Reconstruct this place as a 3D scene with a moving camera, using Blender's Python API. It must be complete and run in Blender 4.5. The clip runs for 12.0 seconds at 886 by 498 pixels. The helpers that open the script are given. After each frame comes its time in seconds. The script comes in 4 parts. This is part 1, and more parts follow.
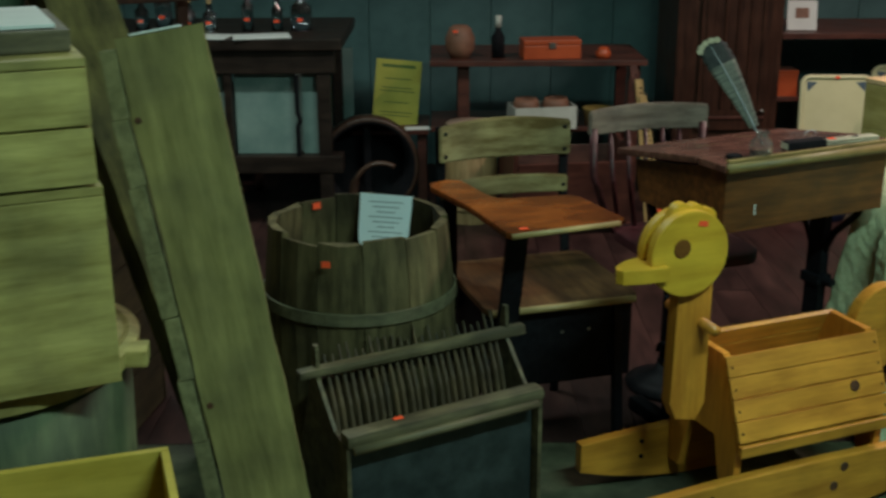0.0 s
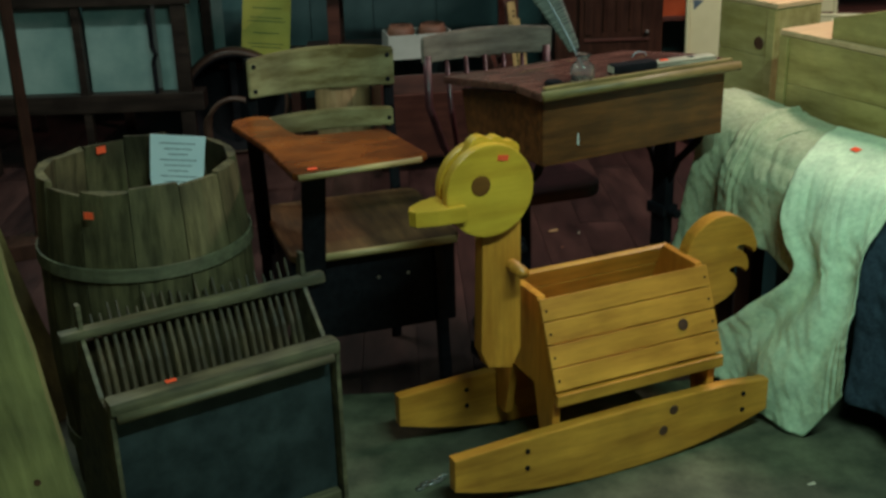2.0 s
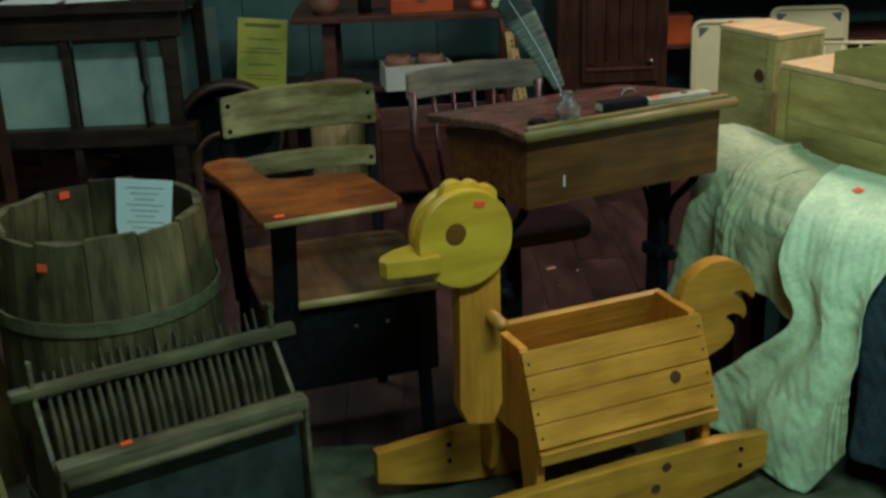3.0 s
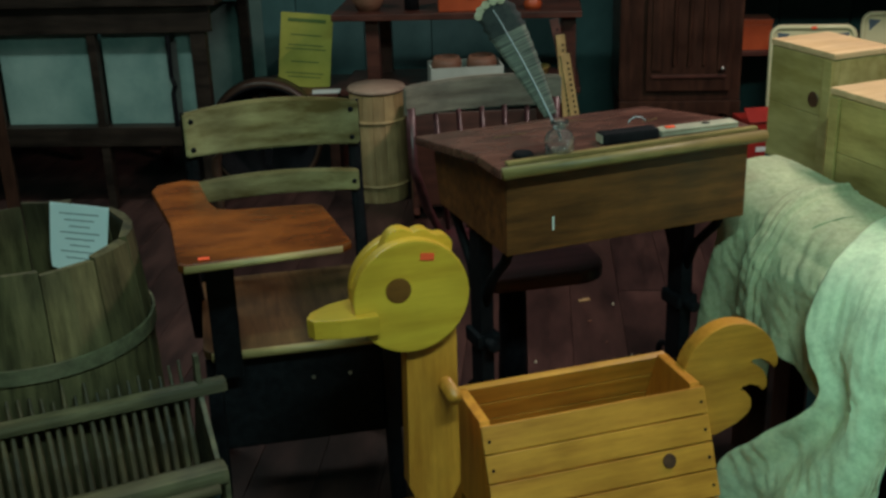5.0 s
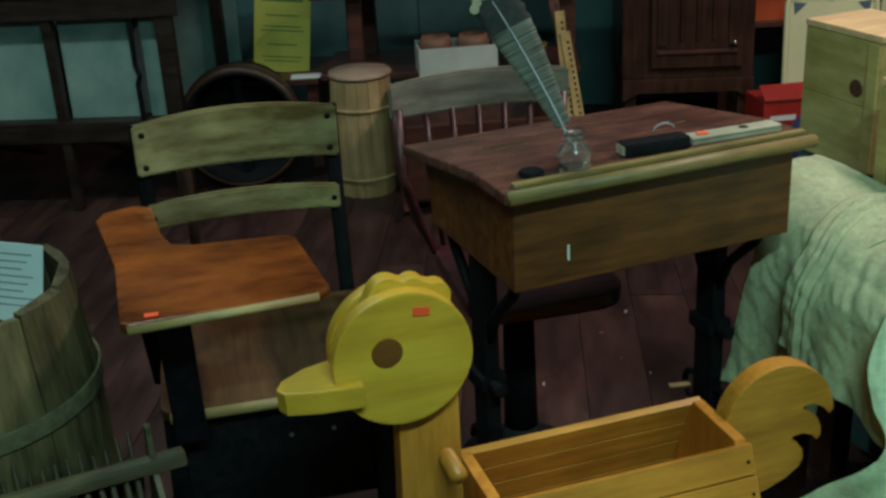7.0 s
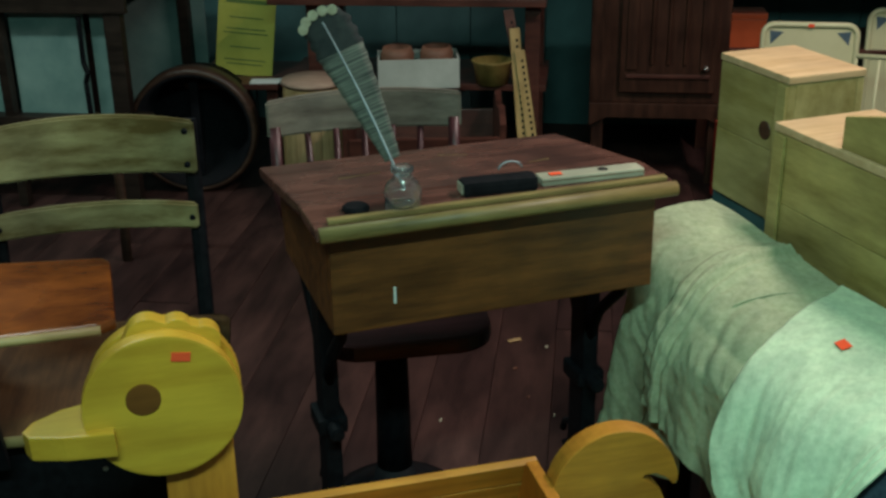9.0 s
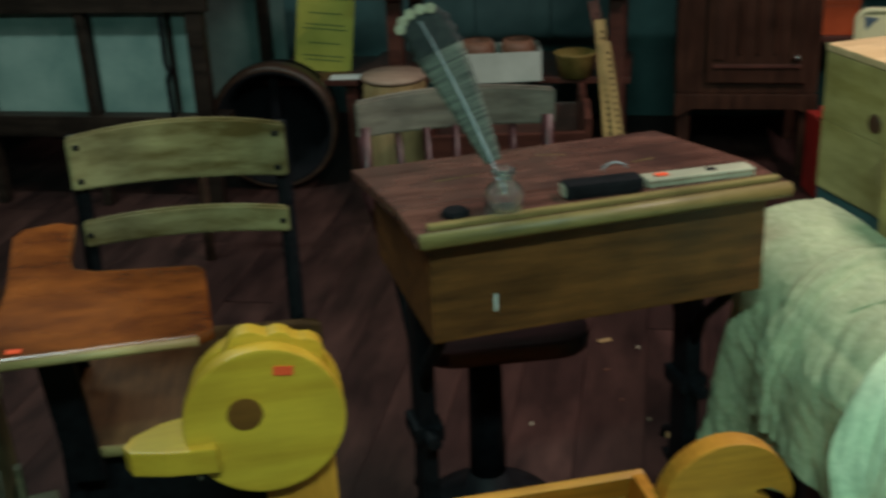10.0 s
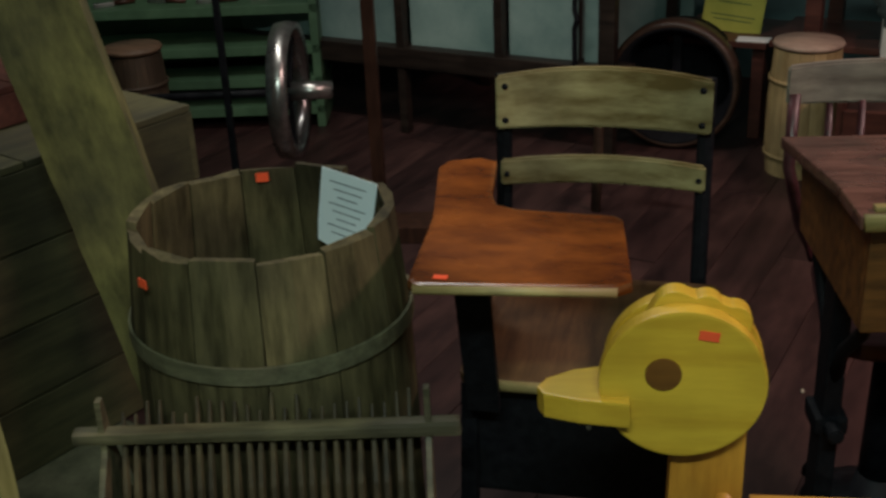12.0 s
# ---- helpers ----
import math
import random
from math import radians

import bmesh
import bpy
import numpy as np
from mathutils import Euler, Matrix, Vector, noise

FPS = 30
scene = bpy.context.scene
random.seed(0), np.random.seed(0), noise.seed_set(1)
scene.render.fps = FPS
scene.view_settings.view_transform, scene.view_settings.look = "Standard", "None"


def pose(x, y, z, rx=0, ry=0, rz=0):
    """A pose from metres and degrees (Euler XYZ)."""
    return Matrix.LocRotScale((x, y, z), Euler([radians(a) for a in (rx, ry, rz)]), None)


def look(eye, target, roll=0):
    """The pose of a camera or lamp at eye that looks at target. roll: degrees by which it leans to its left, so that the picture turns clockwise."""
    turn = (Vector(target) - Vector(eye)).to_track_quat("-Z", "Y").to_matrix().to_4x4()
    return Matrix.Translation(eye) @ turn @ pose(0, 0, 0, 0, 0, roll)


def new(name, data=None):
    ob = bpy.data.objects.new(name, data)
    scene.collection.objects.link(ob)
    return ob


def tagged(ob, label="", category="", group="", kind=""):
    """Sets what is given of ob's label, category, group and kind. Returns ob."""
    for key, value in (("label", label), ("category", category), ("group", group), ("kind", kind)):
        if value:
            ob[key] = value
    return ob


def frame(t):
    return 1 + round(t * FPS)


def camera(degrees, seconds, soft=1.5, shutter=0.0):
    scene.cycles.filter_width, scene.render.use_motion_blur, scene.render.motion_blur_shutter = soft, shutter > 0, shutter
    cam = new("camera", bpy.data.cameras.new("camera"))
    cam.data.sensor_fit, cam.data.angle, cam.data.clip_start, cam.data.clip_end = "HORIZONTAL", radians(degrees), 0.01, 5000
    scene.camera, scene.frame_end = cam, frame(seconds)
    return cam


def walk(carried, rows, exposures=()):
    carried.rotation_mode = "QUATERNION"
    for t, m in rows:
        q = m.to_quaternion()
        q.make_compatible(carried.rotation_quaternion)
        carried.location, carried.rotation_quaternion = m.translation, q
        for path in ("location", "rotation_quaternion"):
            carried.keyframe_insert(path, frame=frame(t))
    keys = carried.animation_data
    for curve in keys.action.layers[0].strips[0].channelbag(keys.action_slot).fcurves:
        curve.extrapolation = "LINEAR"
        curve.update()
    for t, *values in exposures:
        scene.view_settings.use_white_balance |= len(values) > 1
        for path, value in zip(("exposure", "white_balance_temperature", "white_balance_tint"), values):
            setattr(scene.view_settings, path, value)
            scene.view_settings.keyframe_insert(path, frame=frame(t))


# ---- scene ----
cam = camera(42.1, 12.0, soft=2.8, shutter=0.5)
METRES, EYE, TILT, LEAN, TURN = 2.0, 1.42, -18.0, 0.3, 0.0
ROWS = [
    (0.0, 0.0, 0.0, 0.0, -0.0, 0.0, -0.0),
    (0.5, 0.0129, 0.0355, 0.0054, -2.62, -0.93, 3.01),
    (1.0, 0.037, 0.0684, 0.0122, -4.55, -3.02, 3.39),
    (1.5, 0.1137, 0.0878, 0.0107, -4.36, -2.22, 2.46),
    (2.0, 0.1751, 0.0962, 0.0085, -2.04, -3.51, 1.8),
    (2.5, 0.2088, 0.1178, 0.0162, -0.14, -4.3, 2.68),
    (3.0, 0.2216, 0.1576, 0.0308, -1.02, -2.39, 2.07),
    (3.5, 0.2309, 0.2074, 0.0489, -1.44, -2.0, 2.64),
    (5.5, 0.3781, 0.3666, 0.0922, 5.88, -3.22, -0.43),
    (6.0, 0.3673, 0.4196, 0.1121, 3.3, -2.89, 0.76),
    (6.5, 0.3474, 0.4619, 0.1237, 4.2, -3.48, 1.0),
    (7.0, 0.3426, 0.4856, 0.1268, 4.21, -4.81, 1.37),
    (9.0, 0.5003, 0.5629, 0.1485, 6.75, -4.66, -1.67),
    (9.5, 0.5038, 0.5756, 0.1504, 5.26, -5.49, -0.01),
    (10.0, 0.4738, 0.5878, 0.1564, 10.14, -5.23, -1.02),
    (10.5, 0.4557, 0.5956, 0.1545, 17.0, -6.56, -3.38),
    (11.0, 0.4366, 0.5922, 0.1529, 23.96, -7.21, -5.76),
    (11.5, 0.4286, 0.5887, 0.151, 26.43, -7.81, -6.37),
    (12.0, 0.4225, 0.5863, 0.1504, 28.19, -8.56, -6.53),
]
walk(cam, [(t, pose(0, 0, EYE, TILT, LEAN, TURN) @ pose(METRES * x, METRES * y, METRES * z, 90 + pitch, roll, yaw)) for t, x, y, z, yaw, pitch, roll in ROWS],
     exposures=[(0.0, -0.10, 6450, 9), (2.5, -0.12, 6250, 6), (5.5, -0.20, 6150, 3), (6.5, -0.20, 5950, 1), (9.3, -0.20, 6050, 1), (10.1, -0.18, 6200, 4), (10.6, -0.22, 6350, 9), (11.2, -0.26, 7000, 28), (12.0, -0.26, 6950, 29)])

# ---- light ----
world = bpy.data.worlds.new("world")
scene.world = world
world.use_nodes = True
world.node_tree.nodes["Background"].inputs[0].default_value = (0.5, 0.6, 0.7, 1)
world.node_tree.nodes["Background"].inputs[1].default_value = 0.006


def ceiling_lamp_light(x, y, z, sx, sy, watts, colour, rz=0):
    d = bpy.data.lights.new("tube_light", "AREA")
    d.shape, d.size, d.size_y, d.energy, d.color = "RECTANGLE", sx, sy, watts, colour
    ob = new("tube_light", d)
    ob.matrix_world = pose(x, y, z, 0, 0, rz)
    return ob


LAMPS = [  # x, y, length, turn, watts, colour
    (1.05, 0.75, 1.2, 30, 61, (0.63, 1.0, 0.86)),
    (2.15, 3.3, 1.2, 90, 50, (1.0, 0.78, 0.70)),
    (-0.8, 3.5, 1.2, 0, 22, (0.85, 1.0, 0.90)),
]
for lx, ly, ln, rz, w, c in LAMPS:
    ceiling_lamp_light(lx, ly, 2.44, ln, 0.16, w, c, rz)

# ---- materials ----


def nodes_of(name):
    m = bpy.data.materials.new(name)
    m.use_nodes = True
    nt = m.node_tree
    return m, nt, nt.nodes["Principled BSDF"]


def mat(name, dark, light, size=8.0, stretch=(1, 1, 1), rough=0.6, metal=0.0, bump=0.15, stain=0.35, detail=6.0, vary=0.0):
    """Two-scale mottled or grained surface. size: features per metre across the grain."""
    m, nt, bsdf = nodes_of(name)
    L = nt.links.new
    co = nt.nodes.new("ShaderNodeTexCoord")
    mp = nt.nodes.new("ShaderNodeMapping")
    mp.inputs["Scale"].default_value = stretch
    L(co.outputs["Object"], mp.inputs[0])
    rnd = nt.nodes.new("ShaderNodeObjectInfo")
    if vary:
        sc = nt.nodes.new("ShaderNodeMath")
        sc.operation = "MULTIPLY"
        sc.inputs[1].default_value = 37.0
        L(rnd.outputs["Random"], sc.inputs[0])
        L(sc.outputs[0], mp.inputs["Location"])
    n1 = nt.nodes.new("ShaderNodeTexNoise")
    n1.inputs["Scale"].default_value, n1.inputs["Detail"].default_value, n1.inputs["Roughness"].default_value = size, detail, 0.65
    L(mp.outputs[0], n1.inputs["Vector"])
    ramp = nt.nodes.new("ShaderNodeValToRGB")
    ramp.color_ramp.elements[0].position, ramp.color_ramp.elements[1].position = 0.33, 0.68
    ramp.color_ramp.elements[0].color, ramp.color_ramp.elements[1].color = (*dark, 1), (*light, 1)
    L(n1.outputs["Fac"], ramp.inputs[0])
    n2 = nt.nodes.new("ShaderNodeTexNoise")
    n2.inputs["Scale"].default_value, n2.inputs["Detail"].default_value = max(1.5, size * 0.22), 4.0
    L(co.outputs["Object"], n2.inputs["Vector"])
    r2 = nt.nodes.new("ShaderNodeValToRGB")
    r2.color_ramp.elements[0].position, r2.color_ramp.elements[1].position = 0.35, 0.65
    r2.color_ramp.elements[0].color = (1 - stain, 1 - stain, 1 - stain * 0.9, 1)
    r2.color_ramp.elements[1].color = (1, 1, 1, 1)
    L(n2.outputs["Fac"], r2.inputs[0])
    mx = nt.nodes.new("ShaderNodeMix")
    mx.data_type, mx.blend_type = "RGBA", "MULTIPLY"
    mx.inputs[0].default_value = 1.0
    L(ramp.outputs[0], mx.inputs[6])
    L(r2.outputs[0], mx.inputs[7])
    out = mx.outputs[2]
    if vary:
        hs = nt.nodes.new("ShaderNodeHueSaturation")
        mr = nt.nodes.new("ShaderNodeMapRange")
        mr.inputs[3].default_value, mr.inputs[4].default_value = 1 - vary, 1 + vary
        L(rnd.outputs["Random"], mr.inputs[0])
        L(mr.outputs[0], hs.inputs["Value"])
        L(out, hs.inputs["Color"])
        out = hs.outputs[0]
    L(out, bsdf.inputs["Base Color"])
    rr = nt.nodes.new("ShaderNodeMapRange")
    rr.inputs[3].default_value, rr.inputs[4].default_value = max(0.05, rough - 0.12), min(1, rough + 0.12)
    L(n2.outputs["Fac"], rr.inputs[0])
    L(rr.outputs[0], bsdf.inputs["Roughness"])
    bsdf.inputs["Metallic"].default_value = metal
    if bump:
        b = nt.nodes.new("ShaderNodeBump")
        b.inputs["Strength"].default_value, b.inputs["Distance"].default_value = bump, 0.004
        L(n1.outputs["Fac"], b.inputs["Height"])
        L(b.outputs[0], bsdf.inputs["Normal"])
    return m


GX, GY, GZ = (0.12, 1, 1), (1, 0.12, 1), (1, 1, 0.12)


def wood(name, dark, light, grain=GX, size=45, **kw):
    return mat(name, dark, light, size, grain, **kw)


PINE_X = wood("golden_pine", (0.44, 0.172, 0.018), (0.72, 0.325, 0.039), GX, 40, rough=0.45, bump=0.08, stain=0.25)
PINE_Z = wood("golden_pine_upright", (0.46, 0.165, 0.016), (0.72, 0.305, 0.036), GZ, 40, rough=0.45, bump=0.08, stain=0.25)
PINE_HEAD = wood("yellow_pine", (0.58, 0.31, 0.022), (0.76, 0.45, 0.04), GX, 32, rough=0.42, bump=0.06, stain=0.2)
KNOT = mat("knot_wood", (0.06, 0.025, 0.012), (0.14, 0.06, 0.03), 60, rough=0.5)
DESK_WOOD = wood("brown_oak", (0.085, 0.029, 0.007), (0.24, 0.085, 0.020), GX, 50, rough=0.45, bump=0.1, stain=0.4)
DESK_LID = wood("worn_red_lid", (0.095, 0.036, 0.026), (0.23, 0.10, 0.075), GX, 55, rough=0.26, bump=0.08, stain=0.45)
DESK_EDGE = wood("worn_pale_edge", (0.16, 0.115, 0.036), (0.33, 0.245, 0.088), GX, 50, rough=0.5)
SLAT = wood("worn_maple", (0.16, 0.10, 0.025), (0.60, 0.50, 0.24), (0.22, 1, 1), 20, rough=0.5, stain=0.5, bump=0.12)
TABLET = wood("orange_varnish", (0.10, 0.020, 0.004), (0.37, 0.095, 0.014), (0.5, 1, 1), 13, rough=0.24, stain=0.65, bump=0.06)
TABLET_EDGE = wood("bare_tablet_edge", (0.33, 0.22, 0.08), (0.52, 0.38, 0.16), GX, 50, rough=0.5)
SEAT = wood("dark_seat", (0.06, 0.026, 0.010), (0.17, 0.085, 0.032), GY, 40, rough=0.5, stain=0.5)
GREY_SLAT = wood("grey_worn_slat", (0.15, 0.115, 0.09), (0.33, 0.28, 0.22), GX, 40, rough=0.5, stain=0.4)
MAROON = wood("maroon_seat", (0.045, 0.013, 0.015), (0.11, 0.034, 0.040), GX, 40, rough=0.35)
IRON = mat("black_iron", (0.004, 0.004, 0.006), (0.012, 0.012, 0.015), 60, rough=0.55, metal=0.0, bump=0.2)
# Tub and scoop base colours are lowered to carry the shade around them.
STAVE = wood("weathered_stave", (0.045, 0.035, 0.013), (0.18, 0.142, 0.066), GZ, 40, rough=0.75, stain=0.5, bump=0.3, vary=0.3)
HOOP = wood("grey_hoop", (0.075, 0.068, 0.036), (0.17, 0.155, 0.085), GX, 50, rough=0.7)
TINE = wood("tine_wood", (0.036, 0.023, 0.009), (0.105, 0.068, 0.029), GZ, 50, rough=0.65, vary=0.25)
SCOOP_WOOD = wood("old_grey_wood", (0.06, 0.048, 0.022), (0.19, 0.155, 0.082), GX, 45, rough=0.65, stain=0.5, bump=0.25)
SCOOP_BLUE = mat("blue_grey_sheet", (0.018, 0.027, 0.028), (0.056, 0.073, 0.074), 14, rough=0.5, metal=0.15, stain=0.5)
PLANK = wood("rough_plank", (0.17, 0.15, 0.045), (0.32, 0.28, 0.10), GZ, 34, rough=0.8, stain=0.4, bump=0.35)
PLANK_EDGE = mat("splintered_edge", (0.13, 0.122, 0.052), (0.27, 0.25, 0.115), 30, rough=0.85, bump=0.5)
BEAM = wood("old_beam", (0.065, 0.060, 0.016), (0.26, 0.235, 0.075), (1, 1, 0.35), 20, rough=0.85, stain=0.6, bump=0.5)
CRATE = wood("pale_crate_pine", (0.26, 0.19, 0.045), (0.66, 0.52, 0.18), (0.22, 1, 1), 16, rough=0.55, stain=0.45, bump=0.15, vary=0.12)
CRATE_PALE = wood("pale_yellow_pine", (0.40, 0.31, 0.085), (0.76, 0.62, 0.25), (0.22, 1, 1), 14, rough=0.55, stain=0.4, bump=0.15, vary=0.08)
# Pinkish light from above is put into this brighter top colour.
CRATE_TOP = wood("lit_crate_top", (0.58, 0.38, 0.18), (0.78, 0.55, 0.30), GY, 40, rough=0.6, stain=0.2)
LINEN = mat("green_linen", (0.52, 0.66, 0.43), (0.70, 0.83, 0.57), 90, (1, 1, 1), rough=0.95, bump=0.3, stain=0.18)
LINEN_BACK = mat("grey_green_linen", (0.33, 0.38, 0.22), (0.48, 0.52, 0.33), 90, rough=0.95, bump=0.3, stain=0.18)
DENIM = mat("dark_denim", (0.02, 0.035, 0.055), (0.05, 0.075, 0.10), 120, rough=0.95, bump=0.3)
TEAL = mat("teal_wall_paint", (0.048, 0.118, 0.118), (0.085, 0.182, 0.182), 5, rough=0.6, stain=0.35)
# Wall teal made paler, with the light on the wall in the colour.
PALE_TEAL = mat("lit_teal_wall", (0.16, 0.27, 0.25), (0.31, 0.43, 0.39), 4, rough=0.55, stain=0.35)
DARKWOOD = wood("dark_cabinet", (0.028, 0.011, 0.007), (0.075, 0.030, 0.018), GZ, 40, rough=0.4)
DARKWOOD_X = wood("dark_table_wood", (0.014, 0.009, 0.007), (0.042, 0.027, 0.020), GX, 40, rough=0.5)
REDWOOD = wood("red_brown_shelf", (0.06, 0.018, 0.013), (0.13, 0.042, 0.028), GX, 40, rough=0.45)
FLOOR = wood("floorboard", (0.030, 0.013, 0.012), (0.088, 0.040, 0.034), (1, 0.45, 1), 15, rough=0.5, stain=0.55, vary=0.05)
FLOOR_GREEN = mat("worn_dusty_floor", (0.050, 0.056, 0.028), (0.150, 0.152, 0.085), 12, rough=0.75, stain=0.6, bump=0.25, detail=9.0)
DARK_GAP = mat("dark_gap", (0.012, 0.010, 0.008), (0.02, 0.016, 0.012), 10, rough=0.9)
PLASTER = mat("dim_ceiling_paint", (0.35, 0.34, 0.30), (0.45, 0.44, 0.40), 4, rough=0.9)
KEG = wood("pale_keg", (0.38, 0.24, 0.10), (0.60, 0.42, 0.20), GZ, 36, rough=0.6, stain=0.3, vary=0.15)
KEG_TOP = wood("pink_keg_top", (0.40, 0.25, 0.18), (0.55, 0.38, 0.28), GX, 40, rough=0.6)
PAPER = mat("pale_blue_paper", (0.80, 0.90, 0.95), (0.88, 0.95, 0.98), 6, rough=0.9, stain=0.06, bump=0.0)
WHITE_PAPER = mat("white_paper", (0.65, 0.68, 0.66), (0.78, 0.80, 0.78), 6, rough=0.9, stain=0.08, bump=0)
INK_BAR = mat("print_ink", (0.10, 0.16, 0.20), (0.14, 0.2, 0.25), 20, rough=0.9, bump=0)
YELLOW = mat("yellow_poster", (0.42, 0.42, 0.05), (0.60, 0.55, 0.09), 5, rough=0.6, stain=0.3, bump=0)
GREEN_BAR = mat("poster_ink", (0.10, 0.16, 0.03), (0.15, 0.22, 0.05), 12, rough=0.7, bump=0)
STICKER = mat("orange_sticker", (1.0, 0.085, 0.02), (1.0, 0.11, 0.03), 6, rough=0.8, stain=0.05, bump=0)
BLACK = mat("black_felt", (0.006, 0.006, 0.008), (0.014, 0.014, 0.017), 80, rough=0.8)
PALEWOOD = wood("pale_stick", (0.42, 0.40, 0.28), (0.58, 0.55, 0.40), GX, 50, rough=0.6)
RULER = wood("yellow_yardstick", (0.42, 0.27, 0.09), (0.58, 0.40, 0.16), GZ, 50, rough=0.5)
CREAM = mat("cream_enamel", (0.70, 0.68, 0.40), (0.80, 0.78, 0.48), 5, rough=0.35, stain=0.15, bump=0.03)
RED = mat("red_paint", (0.30, 0.018, 0.014), (0.45, 0.03, 0.022), 8, rough=0.4, stain=0.2)
ORANGE = mat("orange_red_case", (0.42, 0.07, 0.02), (0.55, 0.10, 0.03), 8, rough=0.4, stain=0.2)
BLUE = mat("blue_cloth", (0.02, 0.03, 0.10), (0.04, 0.06, 0.18), 40, rough=0.9)
STEEL = mat("worn_steel", (0.30, 0.28, 0.26), (0.55, 0.53, 0.50), 25, rough=0.28, metal=0.9, bump=0.05)
BROWN_BENT = wood("bentwood", (0.04, 0.019, 0.012), (0.10, 0.05, 0.03), GX, 40, rough=0.45)
WHITE_BOX = mat("white_carton", (0.50, 0.52, 0.46), (0.62, 0.64, 0.58), 8, rough=0.8, stain=0.2)
TERRACOTTA = mat("brown_pot", (0.22, 0.10, 0.06), (0.34, 0.16, 0.10), 14, rough=0.6)
BRASS = mat("straw_basket", (0.30, 0.20, 0.05), (0.46, 0.32, 0.09), 40, rough=0.6)
GREEN_SHELF = mat("green_painted_shelf", (0.05, 0.12, 0.06), (0.09, 0.19, 0.10), 8, rough=0.55, stain=0.4)
YBOX = wood("yellow_crate_wood", (0.50, 0.36, 0.05), (0.68, 0.50, 0.09), GX, 30, rough=0.5, stain=0.25)
FEATHER_GREY = mat("barred_feather", (0.040, 0.042, 0.038), (0.19, 0.19, 0.155), 22, (0.5, 0.5, 12), rough=0.8, bump=0.05, stain=0.1, detail=1.0)
FEATHER_DARK = mat("dark_feather", (0.012, 0.014, 0.016), (0.035, 0.038, 0.036), 60, rough=0.8, bump=0.05)
FEATHER_TIP = mat("cream_feather", (0.34, 0.30, 0.20), (0.50, 0.46, 0.33), 60, rough=0.85, bump=0.05)
QUILL = mat("pale_quill", (0.34, 0.40, 0.43), (0.46, 0.52, 0.55), 30, rough=0.4, bump=0)


def glass_mat(name, colour, rough=0.03, clear=1.0):
    m, nt, b = nodes_of(name)
    b.inputs["Base Color"].default_value = (*colour, 1)
    b.inputs["Roughness"].default_value = rough
    b.inputs["Transmission Weight"].default_value = clear
    b.inputs["IOR"].default_value = 1.45
    b.inputs["Coat Weight"].default_value = 1.0
    b.inputs["Coat Roughness"].default_value = 0.08
    return m


GLASS = glass_mat("clear_glass", (0.97, 1.0, 0.99), 0.02, 0.97)
DARK_GLASS = glass_mat("dark_bottle_glass", (0.35, 0.40, 0.42), 0.08)
m_, nt_, b_ = nodes_of("lit_tube")
b_.inputs["Emission Color"].default_value = (1, 0.95, 0.8, 1)
b_.inputs["Emission Strength"].default_value = 2.0
TUBE = m_

for m_, spec in ((BLACK, 0.15), (IRON, 0.14), (FLOOR, 0.3), (DARKWOOD, 0.3), (DARKWOOD_X, 0.3), (STAVE, 0.25), (SEAT, 0.25)):
    m_.node_tree.nodes["Principled BSDF"].inputs["Specular IOR Level"].default_value = spec

# ---- builders ----


def thing(name, m, label, category, group="", kind=""):
    e = new(name)
    e.empty_display_size = 0.1
    e.matrix_world = m
    return tagged(e, label, category, group, kind)


def mesh_of(name, bm, smooth=False):
    me = bpy.data.meshes.new(name)
    bmesh.ops.recalc_face_normals(bm, faces=bm.faces)
    bm.to_mesh(me)
    bm.free()
    if smooth:
        me.polygons.foreach_set("use_smooth", [True] * len(me.polygons))
    return me


def part(name, bm, material, parent, label="", smooth=False):
    ob = new(name, mesh_of(name, bm, smooth))
    ob.data.materials.append(material)
    ob.parent = parent
    if label:
        ob["label"] = label
    return ob


def solo(name, bm, material, m, label, category, group="", kind="", smooth=False):
    ob = new(name, mesh_of(name, bm, smooth))
    ob.data.materials.append(material)
    ob.matrix_world = m
    return tagged(ob, label, category, group, kind)


def bevel(bm, w, seg=2):
    if w > 0:
        bmesh.ops.bevel(bm, geom=bm.edges[:], offset=w, segments=seg, affect="EDGES", profile=0.7)
    return bm


def box(sx, sy, sz, at=(0, 0, 0), bev=0.003, rot=(0, 0, 0), worn=0.0):
    """A box centred on at."""
    bm = bmesh.new()
    bmesh.ops.create_cube(bm, size=1)
    bmesh.ops.scale(bm, vec=(sx, sy, sz), verts=bm.verts)
    if worn:
        for v in bm.verts:
            v.co += Vector((random.uniform(-worn, worn), random.uniform(-worn, worn), random.uniform(-worn, worn)))
    bevel(bm, bev)
    bmesh.ops.transform(bm, matrix=pose(*at, *rot), verts=bm.verts)
    return bm


def block(x0, x1, y0, y1, z0, z1, bev=0.003):
    return box(x1 - x0, y1 - y0, z1 - z0, ((x0 + x1) / 2, (y0 + y1) / 2, (z0 + z1) / 2), bev)


def cyl(r0, r1, h, at=(0, 0, 0), rot=(0, 0, 0), seg=32, bev=0.0):
    bm = bmesh.new()
    bmesh.ops.create_cone(bm, cap_ends=True, segments=seg, radius1=r0, radius2=r1, depth=h)
    if bev:
        bmesh.ops.bevel(bm, geom=[e for e in bm.edges if abs(e.verts[0].co.z - e.verts[1].co.z) < 1e-6], offset=bev, segments=2, affect="EDGES")
    bmesh.ops.transform(bm, matrix=pose(*at, *rot), verts=bm.verts)
    return bm


